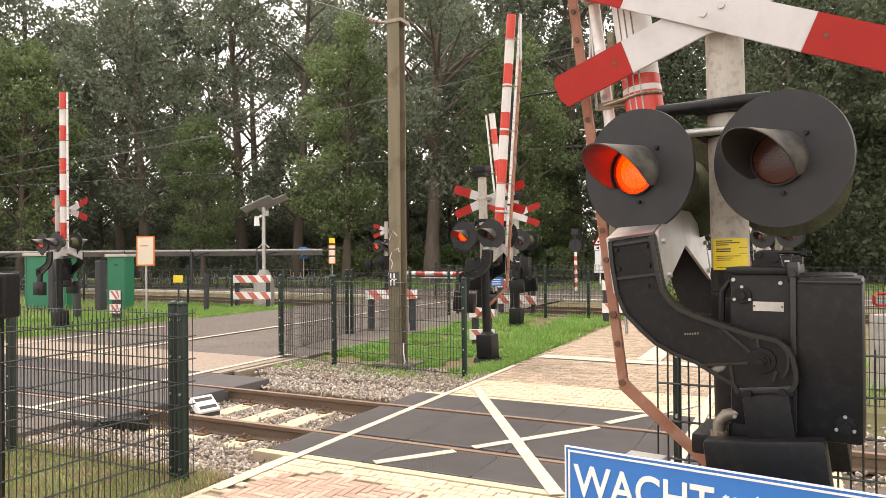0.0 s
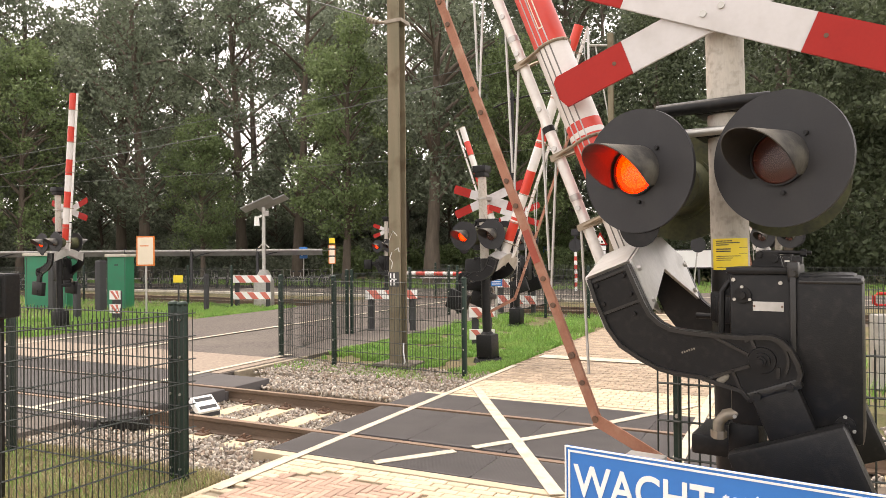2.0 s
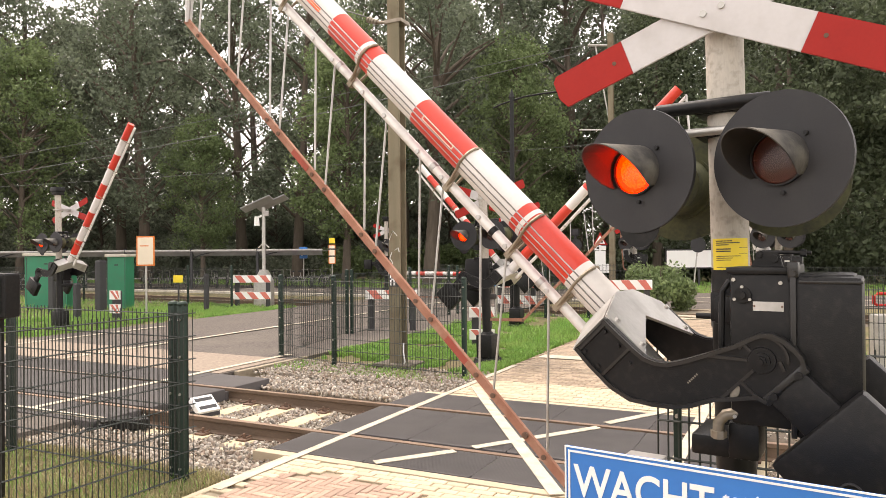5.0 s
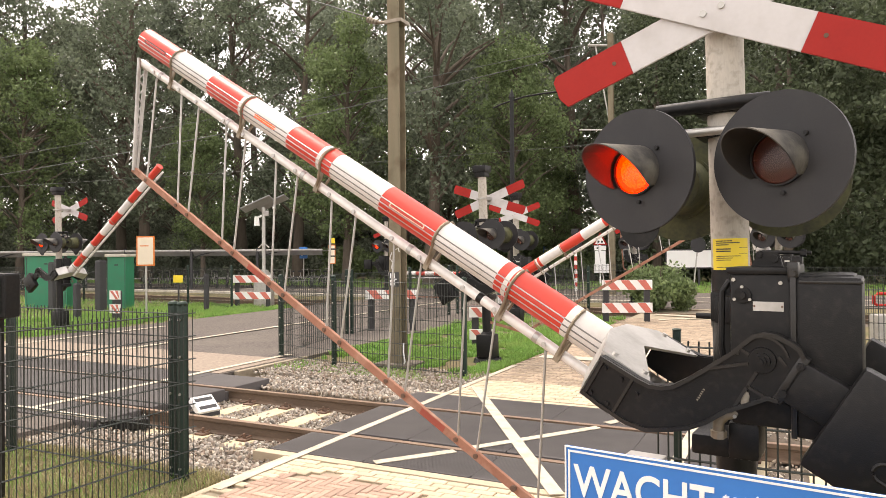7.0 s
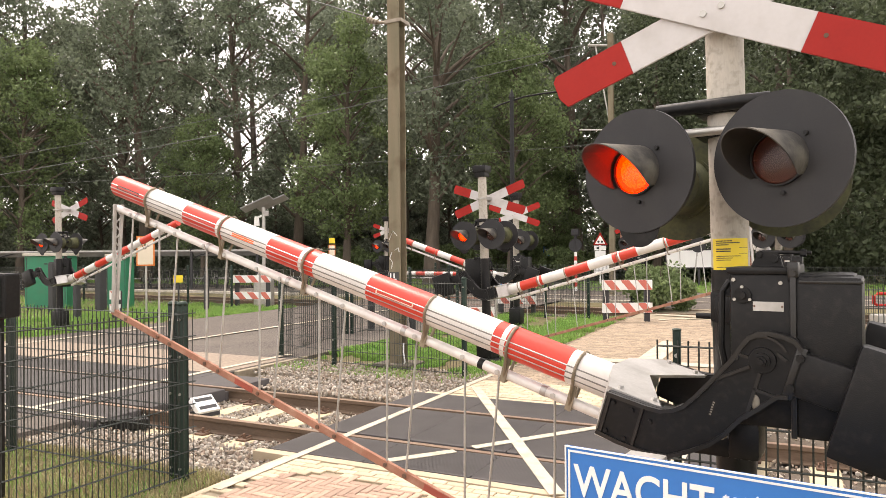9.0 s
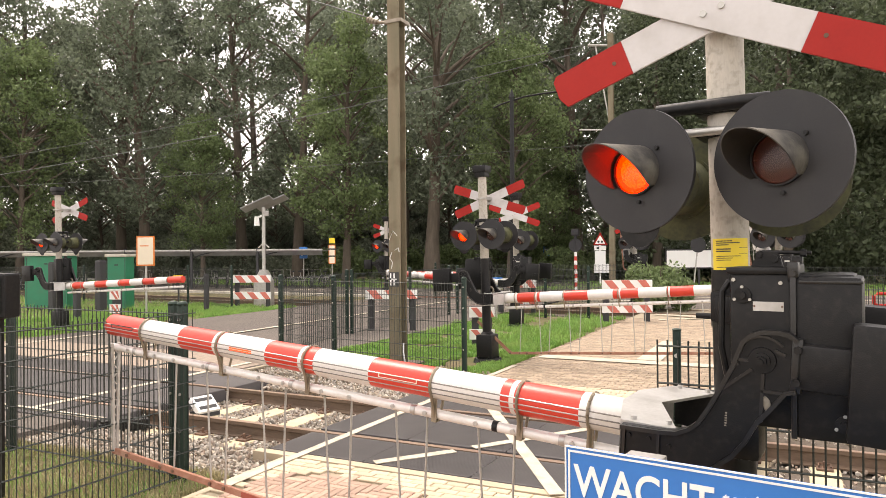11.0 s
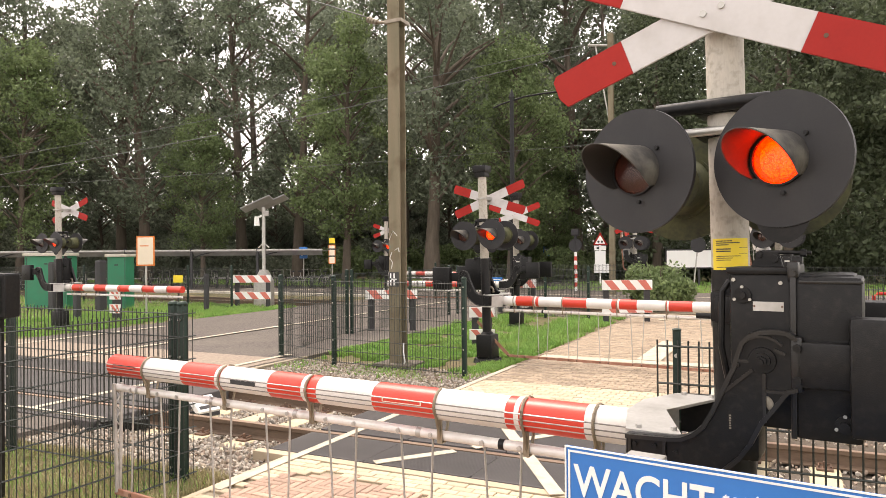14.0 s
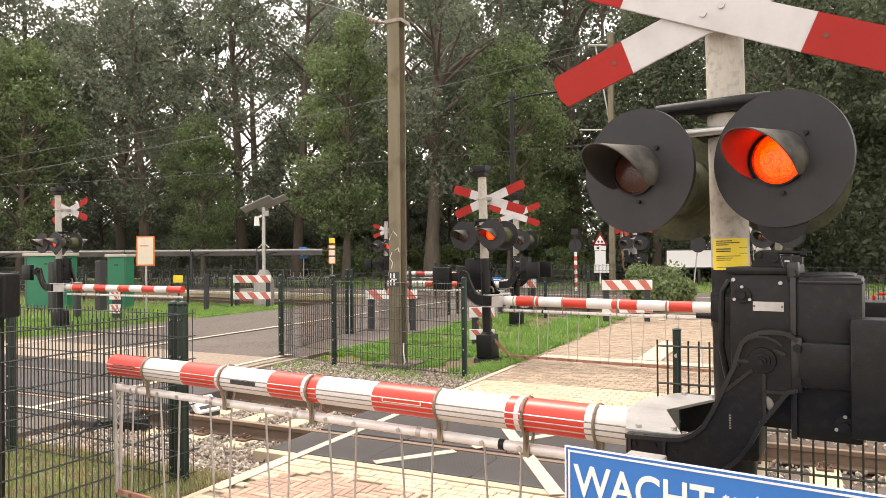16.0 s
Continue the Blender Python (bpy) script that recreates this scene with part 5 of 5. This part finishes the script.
# ---- cycle shelter ----
def shelter():
    q = along(-24.5, 39)
    ob = thing("cycle_shelter", pose(q.x, q.y, -0.05, 0, 0, 26), "long low grey cycle shelter with a pale roof edge", "shelter")
    n = 9
    for i in range(n):
        x0 = -15 + i * 32.9 / n
        x1 = x0 + 32.9 / n
        bay = part("roof_bay", box(B(), x0 + 0.03, x1 - 0.03, 0, 2.6, 2.06, 2.12), ROOF, ob, smooth=False)
        # Bays 1 and 3 carry their white highlights as edge colour.
        part("roof_edge", box(B(), x0 + 0.03, x1 - 0.03, -0.06, 0.0, 2.1, 2.18, bevel=0.01), ALU if i not in (1, 3) else SIGNWHITE, bay, "pale roof edge", smooth=False)
        part("roof_curve", prism(B(), [(0.02, 2.06), (0.05, 2.06), (0.34, 1.84), (0.31, 1.84)], "x", x0 + 0.08, x1 - 0.08), ROOF, bay, "dull grey curved roof sheet", smooth=False)
        bm = B()
        pipe(bm, [(x0, 0.1, 1.65), (x0 + 0.5, 0.1, 1.9), (x0 + 1.1, 0.1, 2.03), (x0 + 1.8, 0.1, 2.06)], 0.035, 6)
        part("brace", bm, DARK, ob)
        part("post", box(B(), x0 - 0.06, x0 + 0.06, 0.05, 0.17, 0, 2.25), DARK, ob, smooth=False)
        part("rack_rail", box(B(), x0 + 0.05, x1 - 0.05, 2.2, 2.26, 0.5, 0.58), STEEL, ob, smooth=False)
    return ob


shelter()


def bicycle(m):
    ob = thing("bicycle", m, "parked bicycle standing in the cycle shelter", "bicycle", "bicycles in the shelter")
    for x in (-0.52, 0.52):
        bm = B()
        for i in range(16):
            a, b = i * math.pi / 8, (i + 1) * math.pi / 8
            rod(bm, (x + 0.33 * math.cos(a), 0, 0.34 + 0.33 * math.sin(a)), (x + 0.33 * math.cos(b), 0, 0.34 + 0.33 * math.sin(b)), 0.02, seg=5)
        for i in range(6):
            a = i * math.pi / 6
            rod(bm, (x + 0.3 * math.cos(a), 0, 0.34 + 0.3 * math.sin(a)), (x - 0.3 * math.cos(a), 0, 0.34 - 0.3 * math.sin(a)), 0.004, seg=4)
        part("wheel", bm, DARK, ob, "dark tyre with spokes")
    bm = pipe(B(), [(-0.52, 0, 0.34), (-0.1, 0, 0.3), (0.4, 0, 0.75), (0.52, 0, 0.34)], 0.02, 6)
    pipe(bm, [(-0.52, 0, 0.34), (-0.2, 0, 0.75), (-0.1, 0, 0.3)], 0.018, 6)
    part("frame", bm, STEEL, ob)
    part("handlebar", pipe(B(), [(0.4, 0, 0.75), (0.34, 0, 1.02), (0.3, 0.25, 1.05), (0.15, 0.28, 1.03)], 0.016, 6), STEEL, ob)
    part("saddle", box(B(), -0.36, -0.12, -0.07, 0.07, 0.9, 0.97, bevel=0.03), DARK, ob)
    part("seat_post", rod(B(), (-0.2, 0, 0.72), (-0.24, 0, 0.92), 0.014, seg=6), STEEL, ob)
    return ob


rng = random.Random(11)
first = None
for i in range(64):
    q = along(-38 + i * 0.5 + rng.uniform(-0.2, 0.2), 39.6 + rng.uniform(-0.2, 0.4))
    m = pose(q.x, q.y, -0.04, rng.uniform(-6, 6), 0, 26 + 90 + rng.uniform(-40, 40))
    if first is None:
        first = bicycle(m)
    else:
        copy_thing(first, m)


# ---- sign in front, on the near side ----
def wait_sign():
    ob = thing("wait_sign", pose(-0.668, 2.236, 0, 0, 0, -7.8), "blue sign with white lettering and border on a post", "sign")
    top, w, h = 1.223, 1.0, 0.3
    pl = part("panel", box(B(), 0, w, 0, 0.004, top - h, top, bevel=0.0015), BLUE, ob, smooth=False)
    for x0, x1, z0, z1 in ((0.0, w, top - 0.005, top), (0.0, 0.005, top - h, top - 0.005), (0.012, w - 0.012, top - 0.019, top - 0.013), (0.012, 0.018, top - h + 0.013, top - 0.019), (0.012, w - 0.012, top - h + 0.013, top - h + 0.019)):
        part("border_line", box(B(), x0, x1, -0.0035, -0.0005, z0, z1), SIGNWHITE, pl, smooth=False)
    t = text_mesh("WACHT", 0.148, pose(0, 0, 0), SIGNWHITE, pl, label="white capitals", bold=0.002)
    xs = [v.co.x for v in t.data.vertices]
    ys = [v.co.y for v in t.data.vertices]
    sx, sy = 0.435 / (max(xs) - min(xs)), 0.104 / (max(ys) - min(ys))
    t.matrix_basis = Matrix.Translation((0.03 - min(xs) * sx, -0.002, top - 0.155)) @ pose(0, 0, 0, 90, 0, 0) @ Matrix.Diagonal((sx, sy, 0.5, 1))
    t = text_mesh("tot het", 0.058, Matrix.Translation((0.488, -0.002, top - 0.1)) @ pose(0, 0, 0, 90, 0, 0), SIGNWHITE, pl, label="small white lettering")
    post = part("post", box(B(), 0.17, 0.29, 0.02, 0.14, -0.05, 1.2, bevel=0.006), ALU, ob, "grey metal post", smooth=False)
    part("clamp", box(B(), 0.15, 0.31, 0.0045, 0.02, 1.05, 1.1), ALU, ob, smooth=False)
    return ob


wait_sign()


# yellow plate bent round the near pole
def pole_plate():
    bm = B()
    n, z0, z1, r = 14, 1.772, 1.9, 0.0785
    cols = []
    for i in range(n + 1):
        a = radians(100 - 56 + 112 * i / n)
        cols.append([bm.verts.new((rr * math.cos(a), rr * math.sin(a), z)) for z in (z0, z1) for rr in (r, r + 0.0015)])
    for c, d in zip(cols, cols[1:]):
        bm.faces.new((c[1], d[1], d[3], c[3]))
        bm.faces.new((c[2], c[3], d[3], d[2]))
        bm.faces.new((c[0], d[0], d[1], c[1]))
    pl = part("notice_plate", bm, YELLOW, near, "yellow notice plate with dark print", m=Matrix.Translation((-0.019, 0, PZ)) @ pose(0, 0, 0, 0, 1.0, 0) @ Matrix.Translation((0, 0, -PZ)))
    rows = ((1.89, 12, 60, 0.004), (1.882, 12, 80, 0.004), (1.874, 12, 50, 0.004), (1.857, 12, 55, 0.005), (1.848, 12, 55, 0.005), (1.828, 12, 82, 0.003), (1.820, 12, 60, 0.003), (1.812, 12, 55, 0.003), (1.782, 12, 90, 0.002), (1.862, 78, 106, 0.0015), (1.838, 78, 106, 0.0015))
    for z, a0, a1, h in rows:
        bm = B()
        k = max(2, int((a1 - a0) / 8))
        vs = []
        for i in range(k + 1):
            a = radians(100 - 54 + a0 + (a1 - a0) * i / k)
            vs.append([bm.verts.new(((r + 0.0025) * math.cos(a), (r + 0.0025) * math.sin(a), z + s * h / 2)) for s in (-1, 1)])
        for c, d in zip(vs, vs[1:]):
            bm.faces.new((c[0], d[0], d[1], c[1]))
        part("print_line", bm, PRINT, pl)


pole_plate()

# white post with a red hoop beside the track
q = along(6.0, 9.6)
ob = thing("hoop_post", pose(q.x, q.y, -0.05, 0, 0, 26), "grey-white marker post with a red tube hoop", "marker post")
part("post", box(B(), -0.16, 0.2, -0.1, 0.1, 0, 1.02, bevel=0.02), ALU, ob, smooth=False)
part("hoop", pipe(B(), [(0.4, 0, 1.3), (-0.1, 0, 1.3), (-0.15, 0, 1.27), (-0.15, 0, 1.17), (-0.1, 0, 1.14), (0.4, 0, 1.14)], 0.022, 10), BUCKRED, ob, "red tube hoop")
part("stem", rod(B(), (0.05, 0, 1.0), (0.05, 0, 1.15), 0.02, seg=8), ALU, ob)

# white slanted trackside unit
ob = thing("trackside_unit", pose(-6.62, 6.62, -0.13, 0, 0, -12), "slanted white trackside unit with dark grilles", "trackside unit")
m = pose(0, 0, 0.1, 0, 38, 0)
b0 = part("case", box(B(), -0.13, 0.13, -0.15, 0.15, -0.05, 0.03, m=m, bevel=0.012), SIGNWHITE, ob, smooth=False)
for u in (-0.09, 0.04):
    part("grille", box(B(), u, u + 0.05, -0.12, 0.12, 0.03, 0.034, m=m), DARK, b0, smooth=False)
part("foot", box(B(), -0.1, 0.1, -0.15, 0.15, -0.06, 0.03), DARK, ob, smooth=False)


# low black cable box at the edge of the road deck
ob = thing("track_cable_box", pose(-6.83, 5.62, -0.12, 0, 0, 62), "low black cable box lying on the ballast", "cable box")
part("case", box(B(), -0.3, 0.24, -0.09, 0.09, -0.02, 0.1, bevel=0.02), BLACK, ob, smooth=False)
part("cover", box(B(), -0.27, 0.06, -0.075, 0.075, 0.1, 0.125, bevel=0.008), BLACK, ob, smooth=False)
part("cable", pipe(B(), [(-0.28, 0, 0.04), (-0.4, -0.04, 0.06), (-0.5, -0.1, 0.03), (-0.62, -0.3, -0.0)], 0.018, 8), BLACK, ob, "thick black cable")
part("lid_bolt", rod(B(), (0.2, 0, 0.1), (0.2, 0, 0.13), 0.02, seg=8), STEEL, ob)


# ---- trees ----
def leaf_cloud(clumps, per, size, seed, squash=0.8):
    g = np.random.default_rng(seed)
    cs = np.array(clumps)
    n = len(cs) * per
    c = np.repeat(cs[:, :3], per, 0)
    r = np.repeat(cs[:, 3], per)
    d = g.normal(size=(n, 3))
    d /= np.linalg.norm(d, axis=1)[:, None]
    p = c + d * (r * g.uniform(0.25, 1.0, n) ** 0.6)[:, None] * np.array([1, 1, squash])
    u = g.normal(size=(n, 3))
    u /= np.linalg.norm(u, axis=1)[:, None]
    w = np.cross(u, g.normal(size=(n, 3)))
    w /= np.linalg.norm(w, axis=1)[:, None]
    s = size * g.uniform(0.6, 1.4, n)[:, None]
    quad = np.stack([p - u * s, p + w * s * 0.55, p + u * s, p - w * s * 0.55], 1).reshape(-1, 3)
    return quad


def tree_meshes(kind, seed, h, spread, low, clumps, per, leaf, trunk_r, material, size=0.2):
    rng = random.Random(seed)
    bm = B()
    pts = [Vector((0, 0, -0.2))]
    lean = Vector((rng.uniform(-0.05, 0.05), rng.uniform(-0.05, 0.05), 1))
    for i in range(1, 8):
        pts.append(pts[-1] + Vector((lean.x + rng.uniform(-0.04, 0.04), lean.y + rng.uniform(-0.04, 0.04), 1)) * h * 0.92 / 7)
    for i in range(7):
        r0, r1 = trunk_r * (1 - 0.125 * i), trunk_r * (1 - 0.125 * (i + 1))
        rod(bm, pts[i], pts[i + 1], r0 * (1.25 if i == 0 else 1), r1, seg=10, caps=False)
    cs = []
    for k in range(clumps):
        z = low + (h - low) * (rng.random() ** 0.85)
        f = (z - low) / (h - low)
        rad = spread * (0.55 + 0.45 * math.sin(math.pi * min(1, f * 0.9 + 0.1))) * (1 - 0.55 * max(0, f - 0.6) / 0.4)
        a = rng.uniform(0, 2 * math.pi)
        rr = rad * math.sqrt(rng.uniform(0.08, 1.0))
        i = min(6, int(z / (h * 0.92) * 7))
        axis = pts[i]
        c = Vector((axis.x + rr * math.cos(a), axis.y + rr * math.sin(a), z))
        cs.append((c.x, c.y, c.z, rng.uniform(0.7, 1.5)))
        if k % 2 == 0 and low > 1.5 and z > low + 2.5:
            root = Vector((axis.x, axis.y, max(low * 0.7, z - rr * 0.6 - 0.5)))
            root = pts[max(0, i - 1)].lerp(pts[i], 0.7) if root.z < pts[max(0, i - 1)].z else root
            elbow = root.lerp(c, 0.55) + Vector((0, 0, 0.25 * rr * 0.3))
            rod(bm, root, elbow, trunk_r * 0.28, trunk_r * 0.17, seg=6, caps=False)
            rod(bm, elbow, c, trunk_r * 0.17, trunk_r * 0.05, seg=5, caps=False)
    trunk = mesh_of("trunk", bm, BARK, smooth=True)
    q = leaf_cloud(cs, per, size, seed)
    me = bpy.data.meshes.new("crown")
    me.from_pydata(q.tolist(), [], np.arange(len(q)).reshape(-1, 4).tolist())
    me.materials.append(material)
    return trunk, me


def plant(meshes, x, d, scale, turn, name="tree", label="", group="trees of the wood", category="tree"):
    q = along(x, d, -0.06)
    ob = thing(name, Matrix.LocRotScale(q, Euler((0, 0, radians(turn))), Vector((scale, scale, scale))), label, category, group)
    for nm, me in zip(("trunk", "crown"), meshes):
        p = new(nm, me)
        p.parent = ob
    return ob


OAK = [tree_meshes("oak", 20 + i, 20, 4.8, 4.5, 82, 190, 0, 0.42, LEAF_A, 0.125) for i in range(3)]
THIN = [tree_meshes("oak", 24 + i, 20, 4.9, 3.0, 54, 215, 0, 0.34, LEAF_A, 0.11) for i in range(2)]
LIME = [tree_meshes("lime", 30 + i, 18, 4.2, 3.2, 95, 190, 0, 0.3, LEAF_B, 0.12) for i in range(2)]
DUSK = [tree_meshes("dusk", 40 + i, 21, 5.2, 2.2, 96, 125, 0, 0.4, LEAF_C, 0.165) for i in range(3)]
YEW = [tree_meshes("yew", 50 + i, 17, 4.4, 0.8, 150, 125, 0, 0.3, LEAF_D, 0.135) for i in range(2)]
rng = random.Random(77)
for i in range(20):
    x = -56 + i * 5.9 + rng.uniform(-1.5, 1.5)
    d = 66 + rng.uniform(-4, 8)
    if -25 < x < -14:
        continue
    plant(DUSK[i % 3], x, d, rng.uniform(1.2, 1.4), rng.uniform(0, 360), label="tall dark leafy tree at the back of the wood")
for x, d, kind, s in ((-42, 58, 2, 1.45), (-35, 60, 0, 1.4), (-38, 52, 0, 1.3), (-31.5, 49, 1, 1.25), (-3, 54, 2, 1.25), (-0.7, 42, 1, 1.1), (4.5, 56, 0, 1.3), (9.5, 50, 1, 1.25), (16, 53, 2, 1.25), (23, 49, 0, 1.25), (30, 52, 1, 1.25)):
    plant(OAK[kind], x, d, s, rng.uniform(0, 360), label="broad oak with dark trunk and mid-green crown")
for x, d, kind, s in ((-26, 57, 0, 1.3), (-21, 50, 1, 1.25), (-15.5, 55, 0, 1.35), (-10.5, 51, 1, 1.25), (-18.5, 70, 1, 1.5), (-11, 78, 0, 1.6), (-24, 72, 0, 1.5), (-12, 72, 0, 1.5)):
    plant(THIN[kind], x, d, s, rng.uniform(0, 360), label="thin-crowned oak letting the pale sky through")
for i in range(13):
    plant(DUSK[i % 3], -37 + i * 3.7 + rng.uniform(-0.8, 0.8), 61 + rng.uniform(-3, 4), rng.uniform(0.44, 0.56), rng.uniform(0, 360), label="lower dark leafy tree among the oaks")
for x, d, kind, s in ((-5.9, 43, 0, 0.9), (4.6, 46, 1, 0.86), (-27, 45, 1, 0.85), (-16, 47, 0, 0.62), (-33, 43, 0, 0.8), (7.6, 48, 0, 0.5), (3.9, 41, 1, 0.78)):
    plant(LIME[kind], x, d, s, rng.uniform(0, 360), label="fresh green lime tree in front of the wood")
for x, d, kind, s in ((13.0, 43, 0, 0.95), (18.5, 38, 1, 1.0), (23.5, 36, 0, 1.05), (27, 40, 1, 1.05)):
    plant(YEW[kind], x, d, s, rng.uniform(0, 360), label="dense dark conifer with foliage down to the ground")


def bush(x, d, r, h, seed, material, label, size=0.1, per=90):
    rr = random.Random(seed)
    cs = []
    for _ in range(34):
        a, k = rr.uniform(0, 6.28), math.sqrt(rr.random())
        cs.append((r * k * math.cos(a), r * k * math.sin(a), h * rr.uniform(0.12, 0.9) * (1 - 0.35 * k), rr.uniform(0.25, 0.45) * r))
    q = leaf_cloud(cs, per, size, seed)
    me = bpy.data.meshes.new("foliage")
    me.from_pydata(q.tolist(), [], np.arange(len(q)).reshape(-1, 4).tolist())
    me.materials.append(material)
    ob = thing("bush", Matrix.Translation(along(x, d, -0.06)), label, "bush", "bushes")
    bm = B()
    for _ in range(7):
        a = rr.uniform(0, 6.28)
        rod(bm, (0, 0, 0), (0.6 * r * math.cos(a), 0.6 * r * math.sin(a), h * 0.7), 0.03, 0.012, seg=5)
    part("stems", bm, BARK, ob)
    p = new("foliage", me)
    p.parent = ob
    return ob


bush(6.95, 22.5, 1.1, 2.0, 61, LEAF_B, "dense green ivy-leaved bush by the path", 0.07, 160)
for i in range(22):
    x = -40 + i * 3.9 + rng.uniform(-1, 1)
    if 5 < x < 16:
        continue
    bush(x, 57 + rng.uniform(-4, 4), rng.uniform(2.0, 3.2), rng.uniform(2.5, 4.5), 100 + i, LEAF_C, "dark undergrowth bush at the edge of the wood", 0.13, 130)
for i in range(10):
    bush(-27 + i * 2.6 + rng.uniform(-0.8, 0.8), 66 + rng.uniform(-2, 2), rng.uniform(2.0, 2.8), rng.uniform(6.5, 9.5), 400 + i, LEAF_C, "dark undergrowth bush at the edge of the wood", 0.17, 150)
for i in range(26):
    bush(-62 + i * 5.2 + rng.uniform(-1, 1), 82 + rng.uniform(-3, 3), rng.uniform(3.4, 4.4), rng.uniform(6, 10), 300 + i, LEAF_C, "dark tall undergrowth far behind the trees", 0.24, 110)
for x, d, r, h in ((12.5, 45, 2.2, 1.8), (17, 43, 2.5, 2.4), (21, 41, 2.5, 3.0), (9.5, 56, 2.4, 2.5), (26, 40, 3, 3.5)):
    bush(x, d, r, h, int(200 + x), LEAF_D, "dark green shrub near the notice boards", 0.14, 90)
for x, d, r, h in ((-7.5, 52, 1.8, 3.2), (-4.4, 50, 1.6, 2.8), (-2.2, 54, 2.0, 3.8), (1.0, 52, 1.8, 3.0), (4.0, 60, 2.2, 4.0), (2.8, 49, 2.2, 5.0), (6.4, 51, 2.4, 4.6), (9.4, 55, 2.6, 5.5), (7.6, 44, 1.5, 2.6)):
    bush(x, d, r, h, int(600 + x * 10), LEAF_B, "fresh green shrub under the trees", 0.11, 120)


# ---- motion ----
PERIOD, FIRST, SHORT = 0.662, 0.05, 0.23


SWAY = ((0, 0), (3.2, 1.0), (4.2, 2.5), (6.3, 7.5), (7.2, 7.0), (8.2, 6.0), (9.2, 3.5), (11.3, 0), (16, 0))


def sway(t):
    """The skirt's slow swing away from the pivot, in degrees."""
    for (t0, a0), (t1, a1) in zip(SWAY, SWAY[1:]):
        if t <= t1:
            return a0 + (a1 - a0) * (t - t0) / (t1 - t0)
    return 0.0


def motions():
    for ob, how in MOVES:
        if how in (0, 1, 2):
            # The added shutters cover and bare steady glows to make them flash.
            up, down = pose(0, 0, 0), pose(0, -0.03, 0) if how == 2 else pose(0, -0.016, -0.215)
            rows, t = [], FIRST
            lit_start = how != 1
            rows.append((0, down if lit_start else up))
            while t < 16:
                for at, second in ((t, True), (t + SHORT, False)):
                    lit = second if how == 1 else not second
                    if at > 0.04 and at < 15.97:
                        rows.append((at - 0.034, up if lit else down))
                        rows.append((at, down if lit else up))
                t += PERIOD
            rows.append((16.0, rows[-1][1]))
            walk(ob, rows)
        elif how[0] == "rod":
            x = how[1]
            walk(ob, [(t, pose(PX + x * math.cos(radians(a)) - TUBE * math.sin(radians(a)), AY, PZ + x * math.sin(radians(a)) + TUBE * math.cos(radians(a))) @ rot(sway(t))) for t, a in how[2]])
        elif how[0] == "boom":
            walk(ob, [(t, pose(PX, AY, PZ) @ rot(a)) for t, a in how[1]])
        elif how[0] == "strip":
            walk(ob, [(t, pose(PX + HANG * math.sin(radians(sway(t))), AY, PZ - HANG * math.cos(radians(sway(t)))) @ rot(a)) for t, a in how[1]])


motions()
